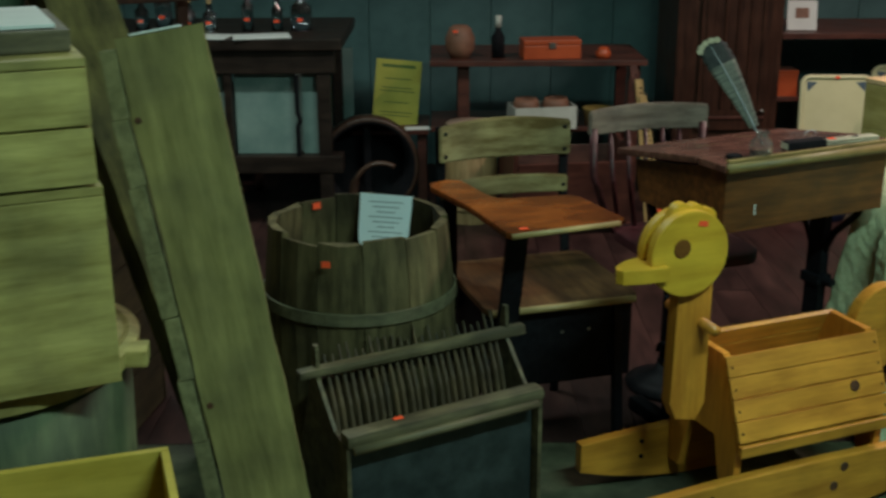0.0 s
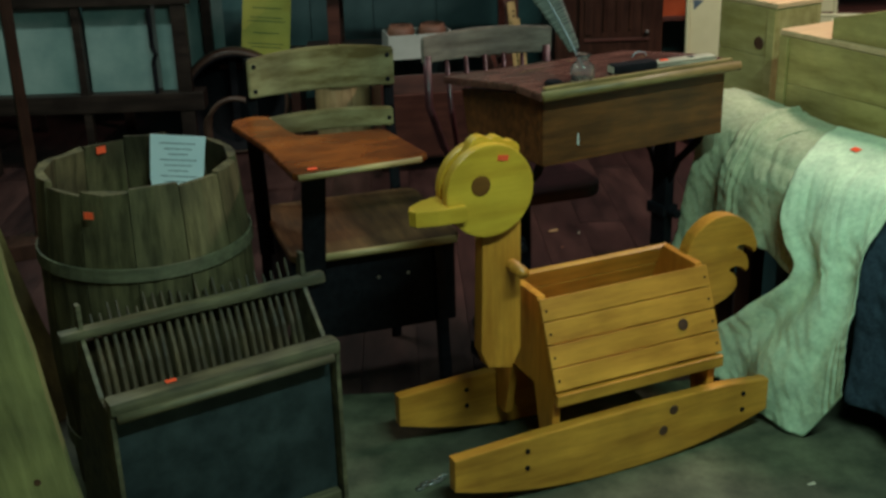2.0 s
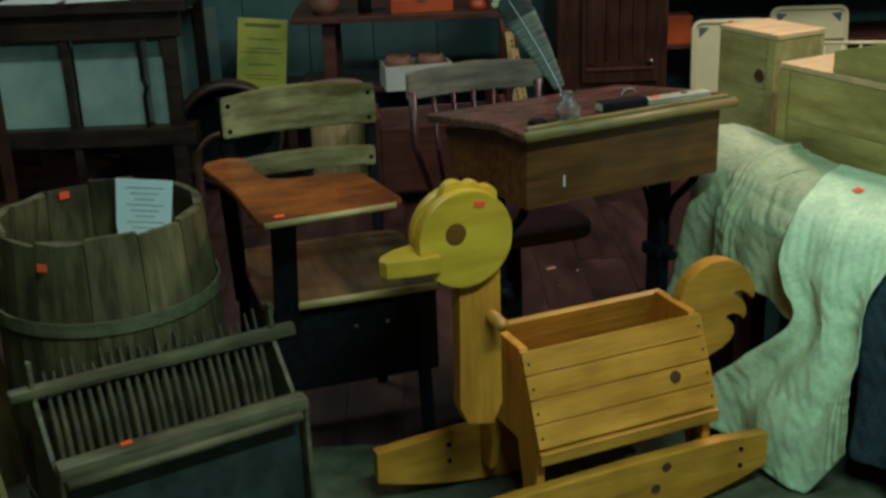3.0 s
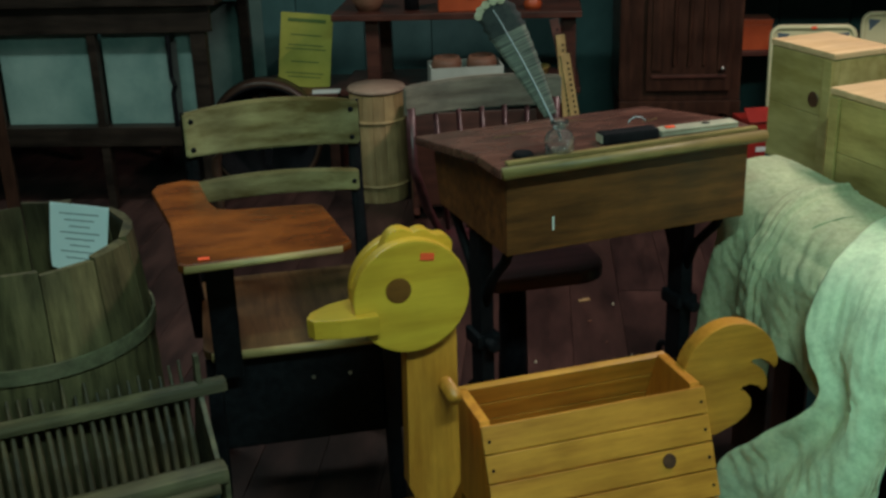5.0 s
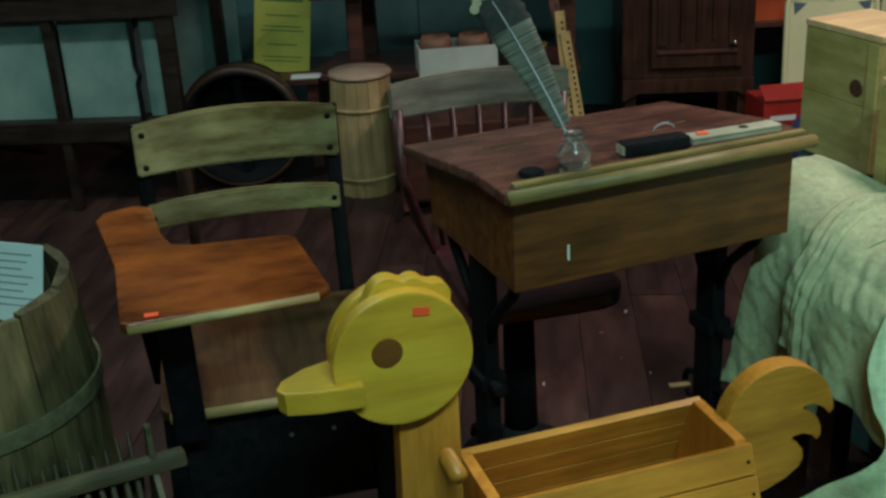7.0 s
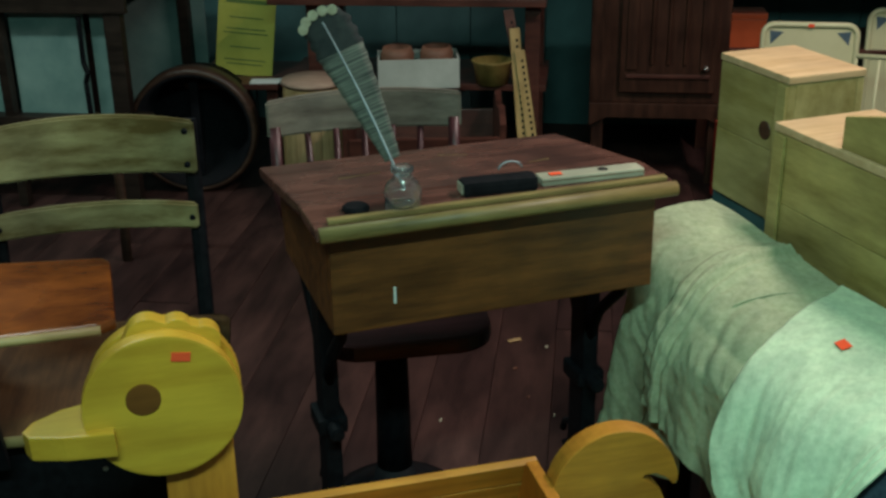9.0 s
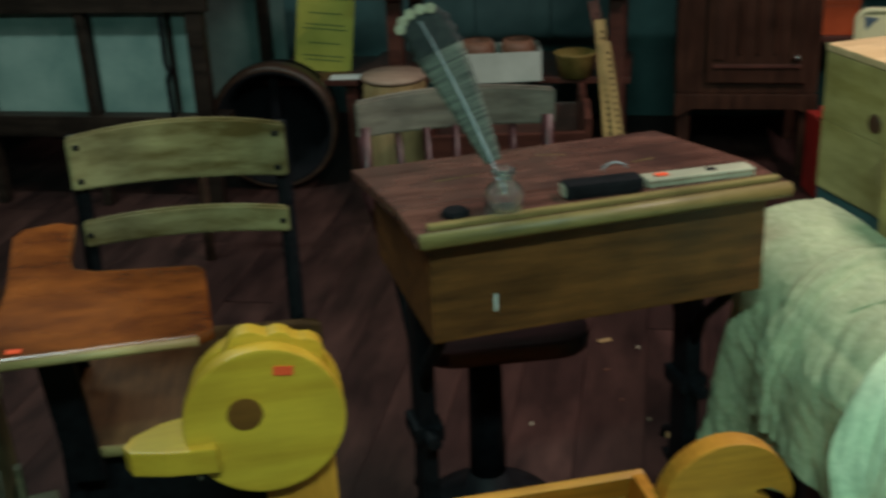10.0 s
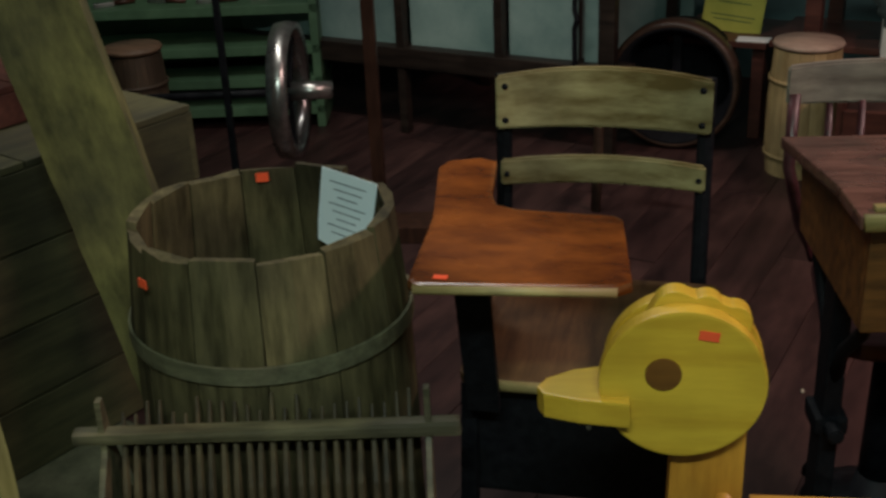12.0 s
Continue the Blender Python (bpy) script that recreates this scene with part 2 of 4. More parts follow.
def lathe(profile, seg=32, at=(0, 0, 0), rot=(0, 0, 0)):
    """Turns a profile of (radius, height) about the upright axis."""
    bm = bmesh.new()
    rings = []
    for r, z in profile:
        rings.append([bm.verts.new((r * math.cos(2 * math.pi * k / seg), r * math.sin(2 * math.pi * k / seg), z)) for k in range(seg)])
    for a, b in zip(rings, rings[1:]):
        for k in range(seg):
            bm.faces.new((a[k], a[(k + 1) % seg], b[(k + 1) % seg], b[k]))
    bmesh.ops.remove_doubles(bm, verts=bm.verts, dist=1e-5)
    bmesh.ops.transform(bm, matrix=pose(*at, *rot), verts=bm.verts)
    return bm


def slab(outline, thick, bev=0.003, m=None):
    """A flat outline in x, y, thick along z from 0."""
    bm = bmesh.new()
    f = bm.faces.new([bm.verts.new((x, y, 0)) for x, y in outline])
    ex = bmesh.ops.extrude_face_region(bm, geom=[f])
    bmesh.ops.translate(bm, vec=(0, 0, thick), verts=[v for v in ex["geom"] if isinstance(v, bmesh.types.BMVert)])
    bmesh.ops.recalc_face_normals(bm, faces=bm.faces)
    if bev:
        rim = [e for e in bm.edges if abs(e.verts[0].co.z - e.verts[1].co.z) < 1e-6]
        bmesh.ops.bevel(bm, geom=rim, offset=bev, segments=2, affect="EDGES", profile=0.7)
    if m is not None:
        bmesh.ops.transform(bm, matrix=m, verts=bm.verts)
    return bm


STAND = Matrix(((1, 0, 0, 0), (0, 0, -1, 0), (0, 1, 0, 0), (0, 0, 0, 1)))  # outline x, y to x, z; thick towards -y


def tube(points, r, seg=8, flat=1.0):
    bm = bmesh.new()
    P = [Vector(p) for p in points]
    rings = []
    for i, p in enumerate(P):
        d = (P[min(i + 1, len(P) - 1)] - P[max(i - 1, 0)]).normalized()
        a = d.cross(Vector((0, 0, 1)) if abs(d.z) < 0.9 else Vector((0, 1, 0))).normalized()
        b = d.cross(a)
        rr = r[i] if isinstance(r, (list, tuple)) else r
        rings.append([bm.verts.new(p + rr * (a * math.cos(2 * math.pi * k / seg) + flat * b * math.sin(2 * math.pi * k / seg))) for k in range(seg)])
    for a, b in zip(rings, rings[1:]):
        for k in range(seg):
            bm.faces.new((a[k], a[(k + 1) % seg], b[(k + 1) % seg], b[k]))
    bm.faces.new(rings[0])
    bm.faces.new(rings[-1])
    return bm


def bar(p, q, w, t, bev=0.002):
    """A straight rectangular bar from p to q, w wide and t thick."""
    p, q = Vector(p), Vector(q)
    bm = box(w, t, (q - p).length, (0, 0, 0), bev)
    bmesh.ops.transform(bm, matrix=Matrix.Translation((p + q) / 2) @ (q - p).to_track_quat("Z", "Y").to_matrix().to_4x4(), verts=bm.verts)
    return bm


def rounded(x0, x1, y0, y1, r, n=6):
    out = []
    for cx, cy, a in ((x1 - r, y0 + r, -90), (x1 - r, y1 - r, 0), (x0 + r, y1 - r, 90), (x0 + r, y0 + r, 180)):
        for k in range(n + 1):
            t = radians(a + 90 * k / n)
            out.append((cx + r * math.cos(t), cy + r * math.sin(t)))
    return out


def arc_outline(cx, cy, r, a0, a1, n):
    return [(cx + r * math.cos(radians(a0 + (a1 - a0) * k / n)), cy + r * math.sin(radians(a0 + (a1 - a0) * k / n))) for k in range(n + 1)]


def sticker(m, w=0.022, h=0.013, group="orange price stickers"):
    return solo("price_sticker", box(w * 0.86, h * 0.86, 0.0012, (0, 0, 0.0012), 0), STICKER, m, "small blank fluorescent orange price sticker", "sticker", group)


# ---- room ----
def room():
    x0, x1, y0, y1, h = -3.4, 4.4, -2.6, 5.8, 2.6
    solo("floor", block(x0, x1, y0, y1, -0.12, -0.016, 0), DARK_GAP, Matrix(), "dark gaps under the old floorboards", "floor", kind="structure")
    solo("floor_front", block(x0, x1, y0, 2.718, -0.0155, 0.0, 0), FLOOR_GREEN, Matrix(), "dusty worn olive-green smooth floor", "floor", kind="structure")
    solo("ceiling", block(x0 - 0.15, x1 + 0.15, y0 - 0.15, y1 + 0.15, h, h + 0.1, 0), PLASTER, Matrix(), "dim off-white painted ceiling", "ceiling", kind="structure")
    solo("wall_north", block(x0 - 0.15, x1 + 0.15, y1, y1 + 0.15, -0.12, h, 0), TEAL, Matrix(), "dark teal painted board wall", "wall", kind="structure")
    solo("wall_south", block(x0 - 0.15, x1 + 0.15, y0 - 0.15, y0, -0.12, h, 0), TEAL, Matrix(), "dark teal painted wall", "wall", kind="structure")
    solo("wall_west", block(x0 - 0.15, x0, y0, y1, -0.12, h, 0), TEAL, Matrix(), "dark teal painted wall", "wall", kind="structure")
    solo("wall_east", block(x1, x1 + 0.15, y0, y1, -0.12, h, 0), TEAL, Matrix(), "dark teal painted wall", "wall", kind="structure")


room()
for lx, ly, ln, rz, w, c in LAMPS:
    L_ = thing("ceiling_light", pose(lx, ly, 2.5, 0, 0, rz), "white metal ceiling light with a long tube", "ceiling light", "ceiling lights")
    part("housing", box(ln + 0.08, 0.2, 0.05, (0, 0, 0.075), 0.006), WHITE_PAPER, L_)
    part("tube", cyl(0.016, 0.016, ln, (0, 0, 0.02), (0, 90, 0), 16), TUBE, L_, "lit fluorescent tube", True)


# ---- school desk ----
def school_desk():
    d = thing("school_desk", pose(0.647, 2.577, 0.008, 0, 0, 25.8), "brown oak lift-lid school desk, worn red lid, black iron legs", "desk")
    W = 0.551
    part("front_panel", block(0.022, W - 0.022, 0.022, 0.04, 0.598, 0.752), DESK_WOOD, d)
    side = [(0.04, 0.598), (0.36, 0.598), (0.385, 0.702), (0.10, 0.748), (0.04, 0.752)]
    to_side = Matrix(((0, 0, 1, 0), (1, 0, 0, 0), (0, 1, 0, 0), (0, 0, 0, 1)))
    for x in (0.022, W - 0.04):
        part("side_panel", slab(side, 0.018, 0.002, Matrix.Translation((x, 0, 0)) @ to_side), DESK_WOOD, d)
    part("back_panel", block(0.04, W - 0.04, 0.345, 0.36, 0.6, 0.70), DESK_WOOD, d)
    part("bottom", block(0.04, W - 0.04, 0.04, 0.345, 0.601, 0.612), DESK_WOOD, d)
    part("ledge", block(0.0, W, 0.0, 0.105, 0.753, 0.771, 0.004), DESK_LID, d)
    part("front_moulding", tube([(0.004, -0.004, 0.764), (W - 0.004, -0.004, 0.764)], 0.0115, 12), DESK_EDGE, d, "worn pale rounded moulding", True)
    part("pencil_lip", block(0.02, W - 0.01, 0.010, 0.024, 0.771, 0.779, 0.003), DESK_EDGE, d, "worn pale lip")
    lid = box(W, 0.335, 0.018, (W / 2, 0.274, 0.7385), 0.005, (-8, 0, 0))
    part("lid", lid, DESK_LID, d, "worn red-brown sloping lid")
    for x, y, w, a in ((0.12, 0.22, 0.07, 4), (0.30, 0.30, 0.05, -20), (0.40, 0.17, 0.04, 12)):
        part("scratch", box(w, 0.0022, 0.0006, (x, y, 0.7475 + 0.0098 - (y - 0.274) * 0.1405), 0, (-8, 0, a)), DESK_EDGE, d, "pale scratch")
    part("lock_plate", box(0.004, 0.002, 0.026, (0.114, 0.0205, 0.648), 0.0008), WHITE_PAPER, d, "pale keyhole mark")
    for x in (0.045, W - 0.045):
        leg = part("iron_leg", bar((x, 0.20, 0.0), (x, 0.20, 0.6), 0.028, 0.055, 0.004), IRON, d)
        part("foot", box(0.04, 0.34, 0.038, (x, 0.20, 0.011), 0.008), IRON, leg)
        for s in (-1, 1):
            part("brace", tube([(x, 0.20 + s * 0.01, 0.42), (x, 0.20 + s * 0.05, 0.50), (x, 0.20 + s * 0.12, 0.565), (x, 0.20 + s * 0.14, 0.6)], 0.010, 8), IRON, leg, "", True)
            part("scroll", tube([(x, 0.20 + s * (0.045 + 0.03 * math.cos(a / 10 * 5)), 0.2 + 0.03 * math.sin(a / 10 * 5)) for a in range(12)], 0.007, 6), IRON, leg, "", True)
        part("clamp", box(0.05, 0.07, 0.03, (x, 0.20, 0.36), 0.008), IRON, leg)
        part("clamp_knob", cyl(0.014, 0.012, 0.04, (x, 0.155, 0.36), (90, 0, 0), 12, 0.003), IRON, leg)
    part("stretcher", bar((0.05, 0.2, 0.08), (W - 0.05, 0.2, 0.08), 0.012, 0.02), IRON, d)
    return d


school_desk()


def ink_bottle():
    b = thing("ink_bottle", pose(0.752, 2.672, 0.7792), "small clear glass ink bottle holding a feather", "bottle")
    part("glass_body", lathe([(0.0, 0.0), (0.024, 0.0), (0.027, 0.004), (0.027, 0.030), (0.022, 0.040), (0.013, 0.047), (0.013, 0.054), (0.0165, 0.056), (0.0165, 0.062),
                              (0.0125, 0.063), (0.0105, 0.05), (0.019, 0.038), (0.0235, 0.029), (0.0235, 0.006), (0.0, 0.005)], 28), GLASS, b, "", True)
    return b


ink_bottle()


def feather():
    f = thing("feather_quill", pose(0.754, 2.674, 0.806, 0, -30, -30), "grey barred turkey feather with a dark cream-tipped end", "feather")
    n, length = 40, 0.275

    def bend(s):
        return 0.012 * s * (1 - s) - 0.010 * s * s

    def vane(s0, s1, name, material, lobes=0.0):
        bm = bmesh.new()
        rows = []
        for i in range(n + 1):
            s = s0 + (s1 - s0) * i / n
            w = 0.004 + 0.031 * min(1, (s / 0.8)) ** 0.9
            if s > 0.9:
                w *= math.sqrt(max(0.0, 1 - ((s - 0.9) / 0.13) ** 2))
            w *= 1 + lobes * math.sin(s * 90)
            x = bend(s)
            rows.append([bm.verts.new((x + 0.8 * w * k, 0.6 * w * k + abs(k) * 0.003, s * length)) for k in (-1, -0.66, -0.33, 0, 0.33, 0.66, 1)])
        for a, b in zip(rows, rows[1:]):
            for k in range(6):
                bm.faces.new((a[k], a[k + 1], b[k + 1], b[k]))
        ex = bmesh.ops.extrude_face_region(bm, geom=bm.faces[:])
        bmesh.ops.translate(bm, vec=(-0.0007, 0.0009, 0), verts=[v for v in ex["geom"] if isinstance(v, bmesh.types.BMVert)])
        part(name, bm, material, f, "", True)

    vane(0.17, 0.78, "barred_vane", FEATHER_GREY, 0.02)
    vane(0.78, 1.03, "dark_vane", FEATHER_DARK, 0.05)
    for a in (50, 78, 106, 134, 160):
        u, q = math.cos(radians(a)), math.sin(radians(a))
        x, z = bend(0.95) + 0.8 * 0.031 * u, (0.93 + 0.075 * q) * length
        part("cream_tip", slab(arc_outline(0, 0, 0.0075, 0, 324, 9), 0.002, 0, pose(x, 0.6 * 0.031 * u - 0.002, z) @ pose(0, 0, 0, 0, 0, 37) @ STAND), FEATHER_TIP, f, "cream lobe")
    part("quill", tube([(bend(i / 12) + 0.001, -0.0012, i / 12 * length * 0.95) for i in range(13)], [0.0022 - 0.0013 * i / 12 for i in range(13)], 8), QUILL, f, "pale shaft", True)


feather()
solo("bottle_cap", cyl(0.02, 0.019, 0.008, (0, 0, 0.004), seg=24, bev=0.002), BLACK, pose(0.686, 2.660, 0.7792), "black screw cap lying on the desk", "cap", smooth=False)
er = thing("blackboard_eraser", pose(0.880, 2.758, 0.7792, 0, 0, 22), "black felt blackboard eraser with a loop of cord", "eraser")
part("felt", box(0.115, 0.034, 0.022, (0, 0, 0.011), 0.007), BLACK, er)
part("end_label", box(0.002, 0.026, 0.014, (-0.058, 0, 0.011), 0), PALEWOOD, er, "pale worn end")
part("cord", tube([(0.02 + 0.018 * math.cos(a), 0.005, 0.03 + 0.012 * math.sin(a)) for a in [k * 0.35 for k in range(10)]], 0.0014, 6), QUILL, er, "", True)
st = thing("pale_stick", pose(1.014, 2.826, 0.7792, 0, 0, 23), "pale flat wooden pencil box beside the eraser", "pencil box")
part("body", box(0.165, 0.032, 0.012, (0, 0, 0.006), 0.003), PALEWOOD, st)
part("lid_line", box(0.1645, 0.0325, 0.0012, (0, 0, 0.008), 0), DESK_WOOD, st)
part("dial", cyl(0.008, 0.008, 0.001, (0.02, 0, 0.0125), seg=16), STEEL, st)
sticker(pose(0.962, 2.804, 0.7915, 0, 0, 23))


# ---- tablet-arm chair ----
def slat_mesh(w, z0, z1, arch, bow, thick=0.014):
    bm = bmesh.new()
    n = 16
    F, B = [], []
    for i in range(n + 1):
        u = -1 + 2 * i / n
        y = bow * (1 - u * u)
        zt = z1 - arch * u * u
        F.append((bm.verts.new((u * w / 2, y, z0)), bm.verts.new((u * w / 2, y, zt))))
        B.append((bm.verts.new((u * w / 2, y + thick, z0)), bm.verts.new((u * w / 2, y + thick, zt))))
    for i in range(n):
        bm.faces.new((F[i][0], F[i + 1][0], F[i + 1][1], F[i][1]))
        bm.faces.new((B[i][0], B[i][1], B[i + 1][1], B[i + 1][0]))
        bm.faces.new((F[i][1], F[i + 1][1], B[i + 1][1], B[i][1]))
        bm.faces.new((F[i][0], B[i][0], B[i + 1][0], F[i + 1][0]))
    bm.faces.new((F[0][0], F[0][1], B[0][1], B[0][0]))
    bm.faces.new((F[n][0], B[n][0], B[n][1], F[n][1]))
    bmesh.ops.recalc_face_normals(bm, faces=bm.faces)
    sharp = [e for e in bm.edges if e.is_manifold and e.calc_face_angle(0) > 0.9]
    bmesh.ops.bevel(bm, geom=sharp, offset=0.004, segments=2, affect="EDGES")
    return bm


def tablet_chair():
    c = thing("tablet_arm_chair", pose(0.163, 2.95, 0, 0, 0, 16.3), "school chair with orange writing tablet, worn maple slats, black steel frame", "chair")
    s1 = part("back_slat", slat_mesh(0.362, 0.709, 0.815, 0.012, 0.028), SLAT, c, "worn pale maple slat")
    s2 = part("back_slat", slat_mesh(0.350, 0.606, 0.657, 0.004, 0.028), SLAT, c, "worn pale maple slat")
    for s, zs in ((s1, (0.725, 0.785)), (s2, (0.627,))):
        for x in (-0.165, 0.165):
            for z in zs:
                part("rivet", lathe([(0.0, 0.003), (0.004, 0.0025), (0.006, 0.0)], 10, (x, 0.0035, z), (90, 0, 0)), IRON, s, "", True)
    for x in (-0.172, 0.172):
        part("back_post", tube([(x, 0.03, 0.80), (x, 0.028, 0.62), (x, 0.0, 0.45), (x, 0.0, 0.3), (x, 0.05, 0.0)], 0.014, 8, 0.5), IRON, c)
        part("front_leg", bar((x * 0.95, -0.36, 0.42), (x * 1.0, -0.385, 0.0), 0.028, 0.014), IRON, c)
    part("seat", slab(rounded(-0.18, 0.215, -0.385, -0.01, 0.03), 0.018, 0.005, Matrix.Translation((0, 0, 0.425))), SEAT, c, "dark worn plywood seat")
    part("seat_edge", tube([(-0.165, -0.387, 0.4345), (0.20, -0.387, 0.4345)], 0.009, 10), TABLET_EDGE, c, "bare pale front edge", True)
    b = part("book_box", block(-0.165, 0.205, -0.365, -0.03, 0.225, 0.42, 0.008), IRON, c, "black sheet-steel book box")
    for x in (0.02, 0.09):
        part("screw", cyl(0.004, 0.004, 0.002, (x, -0.366, 0.36), (90, 0, 0), 10), STEEL, b)
    out = [(-0.185, -0.578), (0.07, -0.553), (0.090, -0.535), (0.063, -0.335), (0.05, -0.318), (-0.095, -0.310), (-0.128, -0.295), (-0.142, -0.25), (-0.160, -0.11), (-0.19, -0.095),
           (-0.240, -0.115), (-0.250, -0.15), (-0.212, -0.36), (-0.198, -0.565)]
    t = part("writing_tablet", slab(out, 0.016, 0.006, Matrix.Translation((0, 0, 0.677))), TABLET, c, "orange-brown varnished tablet arm")
    part("tablet_edge", tube([(-0.188, -0.577, 0.685), (0.072, -0.552, 0.685)], 0.0068, 10), TABLET_EDGE, t, "worn bare edge", True)
    part("arm_post", bar((-0.135, -0.47, 0.677), (-0.135, -0.40, 0.40), 0.05, 0.014), IRON, c)
    part("arm_post", bar((-0.205, -0.17, 0.677), (-0.185, -0.10, 0.35), 0.035, 0.012), IRON, c)
    return c


tablet_chair()
sticker(pose(0.170, 2.372, 0.6937, 0, 0, 16))


# ---- pedestal chair ----
def pedestal_chair():
    c = thing("pedestal_chair", pose(0.590, 3.245, 0, 0, 0, 17), "swivel school chair with grey back rail, maroon seat and iron pedestal", "chair")
    part("back_rail", slat_mesh(0.372, 0.715, 0.792, 0.008, 0.03, 0.018), GREY_SLAT, c, "grey worn top rail")
    for x in (-0.172, 0.172):
        part("side_post", tube([(x, 0.008, 0.735), (x * 1.0, 0.0, 0.60), (x * 0.85, -0.03, 0.50), (x * 0.68, -0.04, 0.44)], 0.011, 10), MAROON, c, "", True)
    for k in range(5):
        x = -0.11 + 0.055 * k
        part("spindle", tube([(x, 0.03, 0.72), (x * 0.95, 0.012, 0.58), (x * 0.9, -0.03, 0.44)], [0.006, 0.0085, 0.006], 8), MAROON, c, "", True)
    part("seat", slab(rounded(-0.125, 0.178, -0.37, 0.0, 0.07), 0.03, 0.008, Matrix.Translation((0, 0, 0.418))), MAROON, c, "maroon saddle seat")
    p = part("pedestal", cyl(0.036, 0.030, 0.36, (0.012, -0.18, 0.225), seg=24), IRON, c, "", True)
    part("base", lathe([(0.0, 0.0), (0.125, 0.0), (0.13, 0.012), (0.09, 0.03), (0.045, 0.05), (0.036, 0.09), (0.0, 0.09)], 28, (0.012, -0.18, 0)), IRON, p, "", True)
    part("seat_spider", box(0.2, 0.2, 0.02, (0.012, -0.18, 0.408), 0.006), IRON, p)


pedestal_chair()


# ---- rocking duck ----
def rocking_duck():
    d = thing("rocking_duck", pose(0.783, 2.486, 0, 0, 0, 21.8), "golden pine rocking duck with slatted box seat and round yellow head", "rocking toy")
    # rockers
    for y in (-0.148, 0.146):
        top = [(-0.445, 0.135), (-0.25, 0.144), (0.0, 0.148), (0.22, 0.146), (0.335, 0.134)]
        low = [(0.335 - 0.78 * k / 16, 0.002 + 0.062 * (abs(0.335 - 0.78 * k / 16 + 0.05) / 0.40) ** 2.2) for k in range(17)]
        r = part("rocker", slab([(x, z) for x, z in reversed(low)] + [(x, z) for x, z in reversed(top)], 0.028, 0.004, Matrix.Translation((0, y + 0.014, 0)) @ STAND), PINE_X, d)
        for x in (-0.28, 0.265):
            for z in (0.075, 0.115):
                part("screw", cyl(0.006, 0.005, 0.004, (x, y - 0.015, z), (90, 0, 0), 10), IRON, r)
        for x, z in ((0.08, 0.12), (0.055, 0.075)):
            part("knot", cyl(0.012, 0.011, 0.0015, (x, y - 0.0143, z), (90, 0, 0), 14), KNOT, r)
    # box: ends, floor, sloping slats
    for x in (-0.205, 0.187):
        e = [(-0.062, 0.408), (0.062, 0.408), (0.135, 0.225), (0.128, 0.06), (0.085, 0.06), (0.05, 0.205), (-0.05, 0.205), (-0.085, 0.06), (-0.128, 0.06), (-0.135, 0.225)]
        m = Matrix(((0, 0, 1, x), (1, 0, 0, 0), (0, 1, 0, 0), (0, 0, 0, 1)))
        part("end_panel", slab(e, 0.018, 0.002, m), PINE_Z, d)
    part("box_floor", block(-0.187, 0.187, -0.118, 0.118, 0.222, 0.236), PINE_X, d)
    top, bot = Vector((0, -0.070, 0.405)), Vector((0, -0.146, 0.225))
    tilt = math.degrees(math.atan2(top.y - bot.y, top.z - bot.z))
    for side in (-1, 1):
        for k in range(4):
            c = top.lerp(bot, (k + 0.5) / 4)
            h = (top - bot).length / 4 - 0.0025
            y = c.y if side < 0 else -c.y
            s = part("slat", box(0.415, 0.013, h, (0.0, y, c.z), 0.002, (-tilt if side < 0 else tilt, 0, 0)), PINE_X, d)
            for x in (-0.197, 0.197):
                part("nail", cyl(0.003, 0.003, 0.002, (x, y - side * -0.0068, c.z), (90 - tilt if side < 0 else 90 + tilt, 0, 0), 8), IRON, s)
            if side < 0 and k == 2:
                part("knot", cyl(0.013, 0.012, 0.002, (0.12, y - 0.0064, c.z + 0.008), (90 - tilt, 0, 0), 16), KNOT, s)
        part("bottom_rail", box(0.415, 0.016, 0.026, (0, side * 0.150, 0.208), 0.003), PINE_X, d)
    # neck, head, comb, bill
    neck = [(-0.327, 0.30), (-0.311, 0.262), (-0.257, 0.250), (-0.236, 0.292), (-0.236, 0.62), (-0.320, 0.62)]
    part("neck", slab(neck, 0.036, 0.003, Matrix.Translation((0, -0.012, 0)) @ STAND), PINE_Z, d)
    head = part("head", slab(arc_outline(-0.314, 0.657, 0.094, 0, 354, 59), 0.024, 0.004, Matrix.Translation((0, -0.048, 0)) @ STAND), PINE_HEAD, d, "round yellow cheek disc")
    part("head", slab(arc_outline(-0.310, 0.655, 0.092, 0, 354, 59), 0.022, 0.004, Matrix.Translation((0, -0.001, 0)) @ STAND), PINE_HEAD, d, "round yellow cheek disc")
    comb = arc_outline(-0.306, 0.655, 0.078, -20, 35, 6)
    for a in (56, 79, 102):
        comb += arc_outline(-0.306 + 0.085 * math.cos(radians(a)), 0.655 + 0.085 * math.sin(radians(a)), 0.025 if a > 100 else 0.020, a - 46, a + 46, 8)
    comb += arc_outline(-0.306, 0.655, 0.080, 140, 200, 8)
    part("comb", slab(comb, 0.0248, 0.0015, Matrix.Translation((0, -0.0232, 0)) @ STAND), PINE_HEAD, d, "scalloped yellow comb")
    part("eye", cyl(0.0205, 0.0205, 0.003, (-0.336, -0.0728, 0.672), (90, 0, 0), 32, 0.0008), wood("brown_eye", (0.17, 0.055, 0.008), (0.26, 0.095, 0.014), GX, 40, rough=0.5), head, "brown round eye")
    bill = [(-0.372, -0.088), (-0.372, -0.0725), (-0.330, -0.0715), (-0.330, 0.004), (-0.385, 0.004), (-0.436, -0.008), (-0.468, -0.028), (-0.478, -0.048), (-0.470, -0.064), (-0.430, -0.078)]
